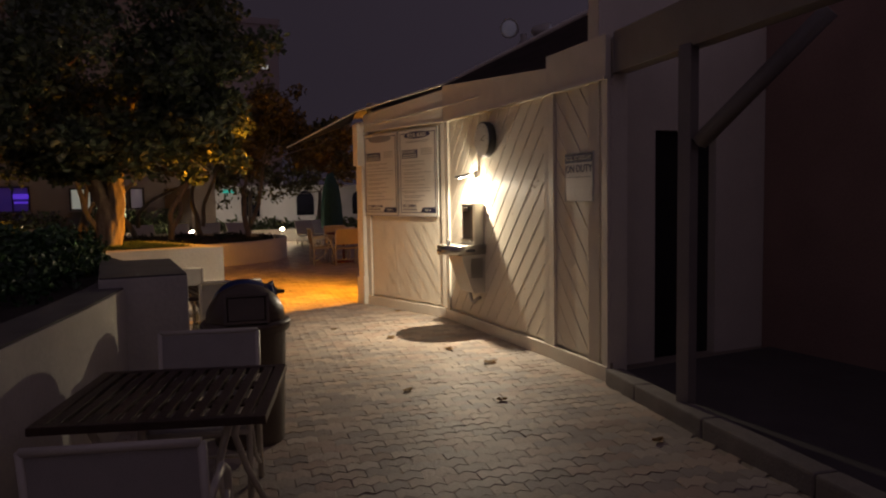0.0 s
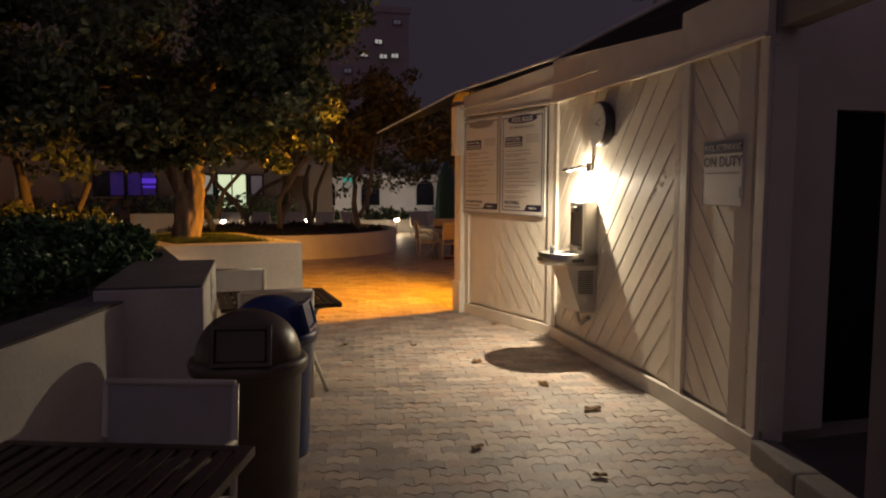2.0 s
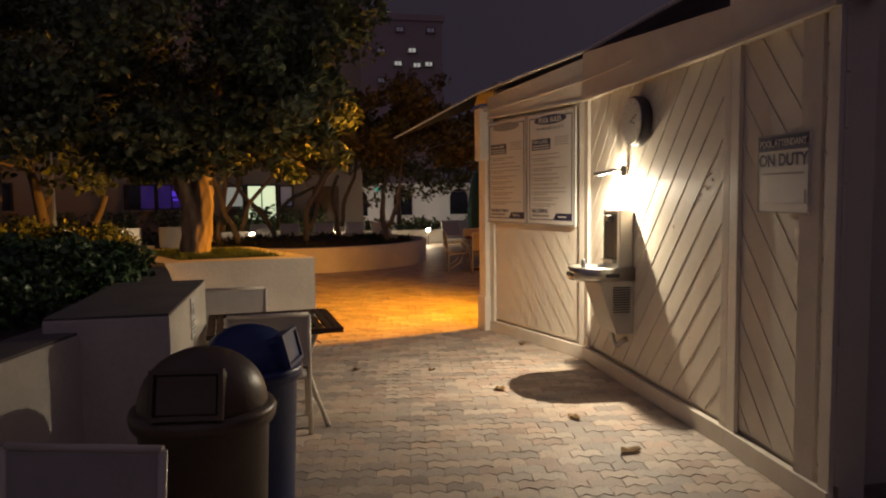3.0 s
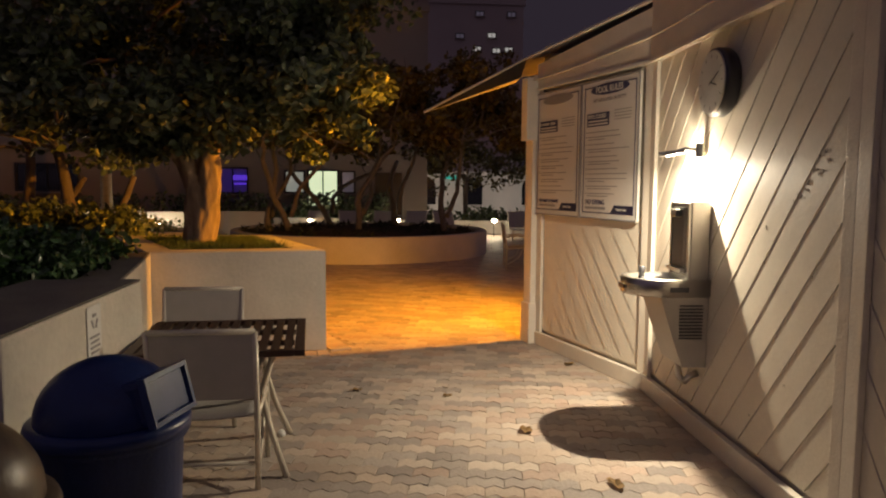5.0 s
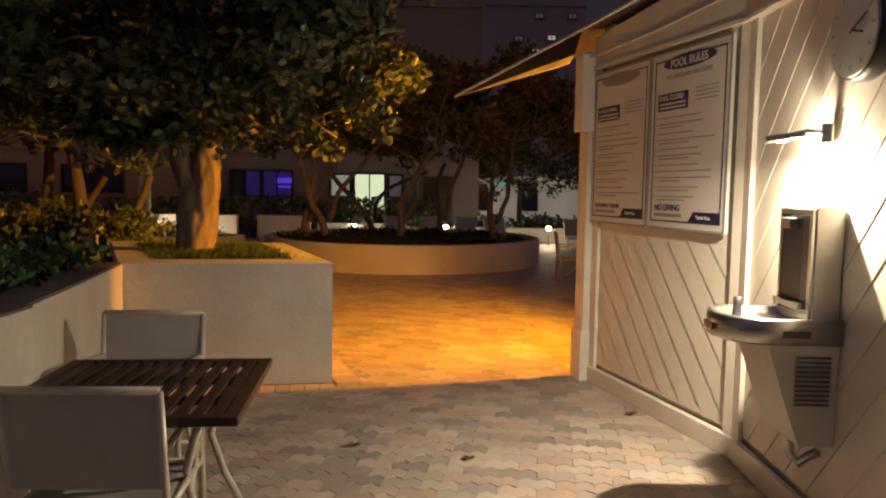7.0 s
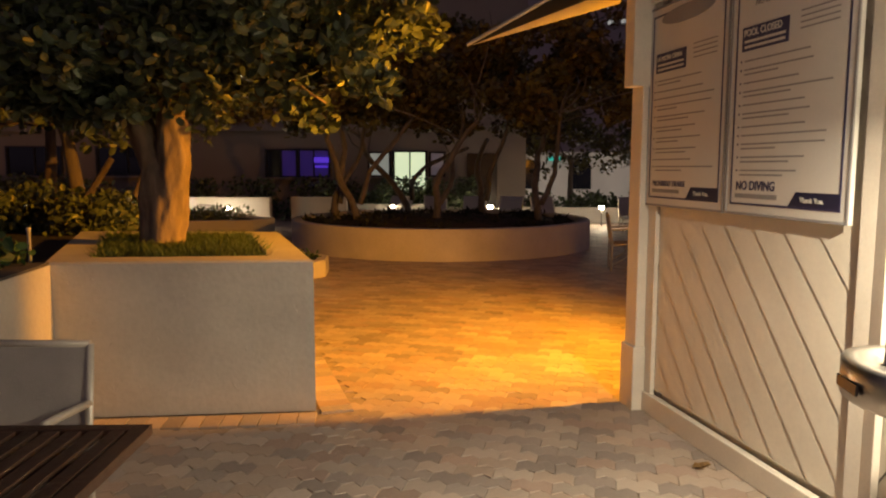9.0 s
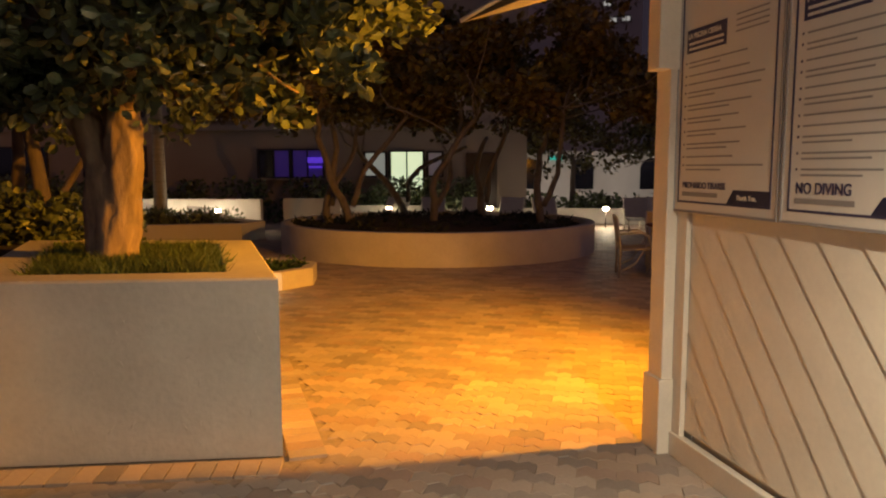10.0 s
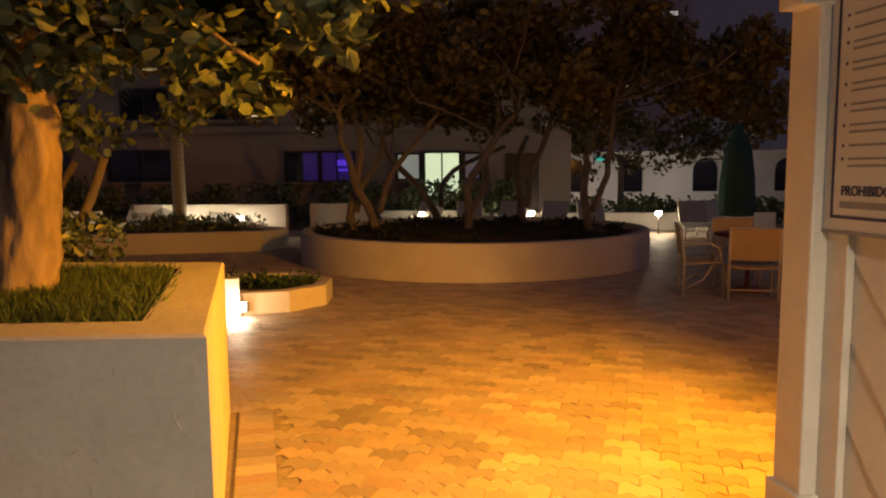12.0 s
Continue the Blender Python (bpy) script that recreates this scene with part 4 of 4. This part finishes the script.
shrub("shrub", "spiky plants round the palm", [(rng.uniform(-6.4, -2.3), rng.uniform(20.9, 22.4), 0.42, 0.25) for _ in range(40)], LEAF, 0.16, 60, 26, "shrub", 0.4)
shrub("shrub", "small plants in the low kerb planter", [(rng.uniform(-0.4, 0.75), rng.uniform(15.2, 16.0), 0.2, 0.16) for _ in range(16)], HEDGE, 0.09, 50, 27, "shrub", 0.5)
cl = []
while len(cl) < 130:
    a, r = rng.uniform(0, math.tau), RADIUS * math.sqrt(rng.random()) * 0.9
    cl.append((CENTRE[0] + r * math.cos(a), CENTRE[1] + r * math.sin(a), 0.48, 0.16))
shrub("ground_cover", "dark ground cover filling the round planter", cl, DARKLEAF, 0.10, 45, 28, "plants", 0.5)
shrub("hedge", "dark hedge before the building", [(rng.uniform(-12, 3), rng.uniform(25.9, 26.6), rng.uniform(0.3, 1.1), 0.4) for _ in range(90)], LEAF, 0.15, 70, 29)
shrub("hedge", "dark hedge before the white house", [(rng.uniform(3.5, 16), rng.uniform(27.0, 28.0), rng.uniform(0.2, 0.6), 0.4) for _ in range(80)], LEAF, 0.15, 60, 31)
pts, faces = [], []
rng = random.Random(41)
inner = inset_poly(PL, 0.27)
poly = [Vector((*p, 0)) for p in inner]
for _ in range(15000):
    u, v = rng.random(), rng.random()
    p = (poly[0] * (1 - u) + poly[1] * u) * (1 - v) + (poly[3] * (1 - u) + poly[2] * u) * v
    h = rng.uniform(0.06, 0.15)
    d = Vector((rng.gauss(0, 0.05), rng.gauss(0, 0.05), 0))
    a = rng.uniform(0, 6.28)
    w = Vector((math.cos(a), math.sin(a), 0)) * 0.004
    i = len(pts)
    p.z = 0.895
    pts += [p - w, p + w, p + d * 0.4 + w * 0.7 + Vector((0, 0, h * 0.6)), p + d + Vector((0, 0, h)), p + d * 0.4 - w * 0.7 + Vector((0, 0, h * 0.6))]
    faces.append((i, i + 1, i + 2, i + 3, i + 4))
tagged(from_lists("grass", pts, faces, GRASS), "tufty green grass in the stucco planter", "grass", kind="stuff")

# ---- path lights ----


def bollard(x, y, z, power, label, h=0.46):
    b = thing("path_light", label, "path light", pose(x, y, z), "path lights")
    part("stake", lathe([(0.012, 0), (0.012, h)], 8), BRONZE, b)
    part("lens", lathe([(0.06, h), (0.075, h + 0.06), (0.06, h + 0.09)], 12), PATHLENS, b, "glowing lens")
    part("cap", lathe([(0.09, h + 0.09), (0.08, h + 0.11), (0.01, h + 0.12)], 12), BRONZE, b)
    lamp("path_light_glow", "POINT", (x, y - 0.10, z + h + 0.03), power, WARM, 0.04)


for x, y, z, p in ((3.44, 25.0, 0.0, 16), (6.46, 25.0, 0.0, 16), (0.8, 24.8, 0.0, 10), (-4.7, 23.45, 0.0, 14), (-3.3, 23.45, 0.0, 9), (-7.6, 21.9, 0.0, 10)):
    bollard(x, y, z, p, "small glowing path light by a low wall")
steplight = thing("step_light", "bright recessed light at the planter's end wall", "path light", pose(0.30, 14.60, 0.0))
part("housing", box(0.20, 0.05, 0.11, pose(0, 0.03, 0.12), 0.006), BRONZE, steplight)
part("lens", box(0.16, 0.03, 0.09, pose(0, -0.01, 0.12), 0.004), PATHLENS, steplight, "glowing white lens")
lamp("step_light_glow", "POINT", (0.36, 14.38, 0.12), 4.5, WARM, 0.05)
for x, y in ((0.35, 9.75), (-0.35, 9.2)):
    s = thing("garden_stake", "slim pale stake in the bed", "stake", pose(x, y, 0.9), "garden stakes")
    part("rod", lathe([(0.012, 0), (0.012, 0.24), (0.016, 0.25), (0.016, 0.27)], 8), ALU, s)

# ---- loungers, umbrella ----


def lounger(m, label):
    c = thing("sun_lounger", label, "lounger", m, "loungers beyond the round planter")
    for sx in (-1, 1):
        part("rail", tube(bmesh.new(), [(sx * 0.3, 0.9, 0.30), (sx * 0.3, -0.3, 0.32), (sx * 0.3, -0.85, 0.80)], 0.02, 6), ALU, c)
        for y in (0.75, -0.35):
            part("leg", tube(bmesh.new(), [(sx * 0.3, y, 0.0), (sx * 0.3, y, 0.31)], 0.018, 6), ALU, c)
    part("seat_sling", box(0.58, 1.15, 0.014, pose(0, 0.30, 0.315), 0.003), SLING, c)
    part("back_sling", box(0.58, 0.70, 0.014, pose(0, -0.575, 0.56, -41, 0, 0), 0.003), SLING, c)


for i, (x, y, a) in enumerate(((0.9, 24.2, 170), (2.0, 24.3, 185), (3.0, 24.3, 178), (3.9, 24.2, 170), (4.9, 24.2, 185), (7.1, 24.0, 175), (-4.9, 23.3, 200), (-3.9, 23.3, 185), (-5.9, 23.3, 190), (7.6, 24.4, 180))):
    lounger(pose(x, y, 0, 0, 0, a), "pale sling sun lounger by a low wall")
um = thing("closed_umbrella", "closed green canvas umbrella on a pole", "umbrella", pose(7.75, 23.2, 0))
part("pole", lathe([(0.03, 0), (0.03, 2.55)], 10), ALU, um)
bm = bmesh.new()
rings = []
for z, r in ((0.55, 0.30), (0.7, 0.33), (1.3, 0.31), (1.9, 0.24), (2.3, 0.13), (2.5, 0.03)):
    rings.append([(r * (1 + 0.18 * (-1) ** i) * math.cos(i * math.tau / 20), r * (1 + 0.18 * (-1) ** i) * math.sin(i * math.tau / 20), z) for i in range(20)])
add_rings(bm, rings)
part("canopy", bm, CANVAS, um)
part("base", lathe([(0.28, 0), (0.28, 0.06), (0.05, 0.09)], 20), DARKFLOOR, um)

# ---- buildings ----


def window(parent, x0, x1, z0, z1, y, panes, mats, name="window"):
    w = part(name, rect_frame(x1 - x0, z1 - z0, 0.05, 0.10, 0.0), FRAMED, parent, m=Matrix(((1, 0, 0, (x0 + x1) / 2), (0, 0, -1, y), (0, 1, 0, (z0 + z1) / 2), (0, 0, 0, 1))))
    W, H = x1 - x0 - 0.1, z1 - z0 - 0.1
    for k in range(panes):
        part("pane", box(W / panes - 0.04, H, 0.02, pose(-W / 2 + (k + 0.5) * W / panes, 0, -0.02)), mats[k % len(mats)], w)
    for k in range(1, panes):
        part("mullion", box(0.04, H, 0.06, pose(-W / 2 + k * W / panes, 0, 0)), FRAMED, w)
    part("sill", box(x1 - x0 + 0.1, 0.06, 0.16, pose(0, -(z1 - z0) / 2 - 0.03, 0.03), 0.008), FACADE, w)
    return w


house = thing("apartment_building", "dim plastered apartment building with lit and dark windows", "building")
part("wall", box(19.2, 6, 10.4, pose(-5.1, 30.0, 5.2)), FACADE, house)
part("string_course", box(19.3, 0.12, 0.22, pose(-5.1, 26.95, 7.4), 0.01), FACADE, house)
part("string_course", box(19.1, 0.12, 0.18, pose(-5.2, 26.95, 2.75), 0.01), FACADE, house)
window(house, -0.25, 0.45, 1.30, 2.05, 26.96, 1, [SIDEPANE])
window(house, 0.50, 1.55, 0.85, 2.08, 26.96, 2, [CURTAIN])
window(house, 1.6, 2.1, 1.30, 2.05, 26.96, 1, [DIMPANE])
window(house, -3.40, -2.40, 1.27, 2.13, 26.96, 2, [GLASSD, VIOLETPANE])
window(house, -2.40, -1.40, 1.27, 2.13, 26.96, 2, [VIOLETPANE])
part("screen_glow", box(0.45, 0.02, 0.16, pose(-1.66, 26.90, 1.80)), PURPLE, house, "purple lit screen behind a window")
part("screen_glow", box(0.40, 0.02, 0.06, pose(-1.66, 26.92, 1.60)), PURPLE, house)
for x0, x1, z0, z1 in ((-8.7, -6.75, 1.3, 2.22), (-11.6, -9.8, 1.3, 2.22), (-8.2, -6.76, 3.05, 3.95), (-5.8, -3.93, 3.02, 3.95), (-2.8, -1.0, 3.02, 3.95), (0.4, 2.2, 3.02, 3.95), (-11.5, -9.6, 3.05, 3.95)):
    window(house, x0, x1, z0, z1, 26.96, 2, [GLASSD])
part("door", box(0.9, 0.06, 2.0, pose(3.2, 26.97, 1.0), 0.01), BRONZE, house)
part("roof", box(19.6, 6.6, 0.3, pose(-5.1, 30.0, 10.5)), ROOF, house)

white = thing("white_house", "low white house with arched openings behind trees", "house")
part("wall", box(12.0, 4, 2.05, pose(10.4, 36.05, 1.02)), STUCCO_FAR, white)
part("roof", box(12.4, 4.4, 0.14, pose(10.4, 36.0, 2.12), 0.01), STUCCO_FAR, white)
for x in (4.95, 7.0, 9.6, 12.4):
    bm = bmesh.new()
    out = [(-0.42, 0.0), (0.42, 0.0)] + [(0.42 * math.cos(a), 0.75 + 0.42 * math.sin(a)) for a in [i * math.pi / 10 for i in range(11)]]
    add_rings(bm, [[(px, yy, pz) for px, pz in out] for yy in (0, 0.06)], True, False)
    part("arched_opening", bm, GLASSD, white, m=pose(x, 33.99, 0.75))
part("sign_panel", box(0.5, 0.06, 0.14, pose(6.0, 33.98, 1.93), 0.01), TEAL, white, "small teal lit sign panel")
# added lamps without fixtures, brightening the white house's front
lamp("house_fill", "POINT", (8.5, 31.5, 0.5), 30, (1, 0.9, 0.8), 0.1)
lamp("house_fill", "POINT", (5.0, 32.0, 0.4), 22, (1, 0.9, 0.8), 0.1)

tower = thing("tower_block", "distant pale tower block with a few lit windows", "building")
part("wall", box(9.6, 8, 16.4, pose(10.0, 66, 8.2)), TOWER, tower)
part("parapet", box(9.9, 8.3, 0.5, pose(10.0, 66, 16.4)), TOWER, tower)
for x, z, mat in ((12.2, 13.7, WHITEPANE), (11.0, 12.6, WHITEPANE), (12.6, 12.5, WHITEPANE), (13.6, 12.6, WHITEPANE), (9.6, 13.6, DIMPANE), (9.6, 11.2, DIMPANE), (13.8, 15.4, DIMPANE), (11.2, 15.4, DIMPANE)):
    window(tower, x - 0.36, x + 0.36, z - 0.22, z + 0.22, 61.9, 2, [mat])

# soldier course beside the planter
m, length = along((2.31, 9.60), (1.50, 11.70))
course = thing("border_course", "row of tan border paving stones beside the planter", "paving", m, kind="structure")
for k in range(int(length / 0.115)):
    part("border_paver", box(0.109, 0.205, 0.03, pose((k + 0.5) * 0.115, 0.115, -0.006), 0.003), PAVER, course)
m, length = along((0.70, 9.36), (2.30, 9.62))
course = thing("border_course", "row of tan border paving stones before the planter", "paving", m, kind="structure")
for k in range(int(length / 0.115)):
    part("border_paver", box(0.109, 0.205, 0.03, pose((k + 0.5) * 0.115, 0.115, -0.006), 0.003), PAVER, course)

# trowel marks on the planter's face
rng = random.Random(77)
m, length = along(PL[0], PL[1])
for k in range(26):
    x, z = rng.uniform(0.1, length - 0.1), rng.uniform(0.15, 0.9)
    d, l = rng.gauss(0, 0.02), rng.uniform(0.02, 0.06)
    part("trowel_mark", tube(bmesh.new(), [(x, 0.0, z), (x + d * 0.6, 0.002, z - l * 0.5), (x + d, 0.0, z - l)], [0.001, 0.0045, 0.001], 5), STUCCO, main, m=m)

# ---- litter ----
rng = random.Random(9)
for x, y, s in ((4.13, 5.56, 0.07), (3.74, 7.19, 0.06), (4.05, 6.3, 0.06), (3.05, 5.0, 0.05), (3.6, 4.4, 0.05), (4.03, 3.1, 0.05), (3.3, 8.0, 0.03), (2.6, 8.2, 0.04), (4.5, 8.9, 0.05)):
    pts = []
    for i in range(10):
        a = i * math.tau / 10
        r = s * (0.75 + 0.35 * rng.random())
        pts.append((r * math.cos(a) * 1.3, r * math.sin(a) * 0.7, 0.012 + 0.015 * math.sin(2 * a + 1) ** 2))
    bm = bmesh.new()
    vs = [bm.verts.new(p) for p in pts]
    c = bm.verts.new((0, 0, 0.006))
    for i in range(10):
        bm.faces.new((c, vs[i], vs[(i + 1) % 10]))
    bmesh.ops.solidify(bm, geom=bm.faces[:], thickness=0.001)
    solid("fallen_leaf", bm, DRYLEAF, "dry curled brown leaf on the paving", "leaf", pose(x, y, 0.0, 0, 0, rng.uniform(0, 360)), "fallen leaves")
bm = bmesh.new()
bmesh.ops.create_icosphere(bm, subdivisions=2, radius=0.026)
for v in bm.verts:
    v.co *= 1 + 0.35 * noise.noise(v.co * 40)
solid("crumpled_paper", bm, PAPER, "crumpled white paper on the paving", "litter", pose(2.15, 7.21, 0.024))

# ---- paving ----
PX, PY = 0.205, 0.118
pave = thing("pavement", "weathered tan and grey interlocking paving stones", "pavement", kind="structure")
rng = random.Random(17)


def paver_points():
    """One stone with wavy long sides, whose waves repeat twice along it so that the half-bond rows lock."""
    hx, hy = PX / 2 - 0.0012, PY / 2 - 0.0012
    outline = [(-1 + 0.5 * k, -1) for k in range(5)] + [(1 - 0.5 * k, 1) for k in range(5)]
    top, low = [], []
    for sx, sy in outline:
        wave = 0.019 if round(sx * 2) % 2 else -0.019
        top.append((sx * (hx - 0.0025), sy * (hy - 0.0025) + wave, 0.0))
        low.append((sx * hx, sy * hy + wave, -0.0018))
    return top, low


TOPS, LOWS = paver_points()
COUNT = len(TOPS)
variants = []
for k in range(6):
    me = bpy.data.meshes.new("paver")
    tilt = (rng.uniform(-0.02, 0.02), rng.uniform(-0.035, 0.035))
    vs = [(x, y, z + tilt[0] * x + tilt[1] * y) for x, y, z in TOPS] + LOWS + [(x, y, -0.03) for x, y, _ in LOWS]
    fs = [tuple(range(COUNT))]
    for ring_start in (0, COUNT):
        fs += [(ring_start + i, ring_start + COUNT + i, ring_start + COUNT + (i + 1) % COUNT, ring_start + (i + 1) % COUNT) for i in range(COUNT)]
    me.from_pydata(vs, [], fs)
    me.materials.append(PAVER)
    variants.append(me)

angle = radians(-9)
ca, sa = math.cos(angle), math.sin(angle)
field_pts, field_faces = [], []
singles = 0
e1 = (Vector((1.50, 11.70)) - Vector((2.31, 9.60))).normalized()
n1 = Vector((e1.y, -e1.x))
e2 = (Vector((2.30, 9.62)) - Vector((0.70, 9.36))).normalized()
n2 = Vector((e2.y, -e2.x))
for j in range(-70, 230):
    for i in range(-60, 70):
        u, v = (i + (0.5 if j % 2 else 0)) * PX, j * PY
        x, y = 2.4 + u * ca - v * sa, 5 + u * sa + v * ca
        if y > 26 or y < -3.6 or x > 9.5 or x < -6:
            continue
        if y < 9.4 and (x < 0.1 + 0.12 * y - (0.6 if y < 3 else 0.0) or x > 4.95 or (y < 4.4 and x > 3.7 + 0.22 * y)):
            continue
        if y > 11.6 and y < 14 and x < -1.2:
            continue
        r1, r2 = Vector((x, y)) - Vector((2.31, 9.60)), Vector((x, y)) - Vector((0.70, 9.36))
        if -0.1 < r1.dot(e1) < 2.2 and -0.5 < r1.dot(n1) < 0.25 or -0.1 < r2.dot(e2) < 1.65 and -0.4 < r2.dot(n2) < 0.25:
            continue
        if (x - CENTRE[0]) ** 2 + (y - CENTRE[1]) ** 2 < 2.9 ** 2:
            continue
        lift = rng.uniform(-0.0016, 0.0016)
        near = 2.3 < x < 4.4 and 7.5 < y < 11.0
        if near and singles < 300:
            ob = new("paver", variants[rng.randrange(6)])
            ob.parent = pave
            ob.matrix_basis = Matrix.Translation((x, y, lift)) @ Matrix.Rotation(angle, 4, "Z")
            singles += 1
        else:
            tx, ty = rng.uniform(-0.018, 0.018), rng.uniform(-0.032, 0.032)
            n = len(field_pts)
            for px, py, pz in [(a, b, c + tx * a + ty * b) for a, b, c in TOPS] + LOWS:
                field_pts.append((x + px * ca - py * sa, y + px * sa + py * ca, pz + lift))
            field_faces.append(tuple(range(n, n + COUNT)))
            field_faces += [(n + k, n + COUNT + k, n + COUNT + (k + 1) % COUNT, n + (k + 1) % COUNT) for k in range(COUNT)]
field = from_lists("paver_field", field_pts, field_faces, PAVERS, pave, "paving stones further off")
tagged(field, kind="stuff")
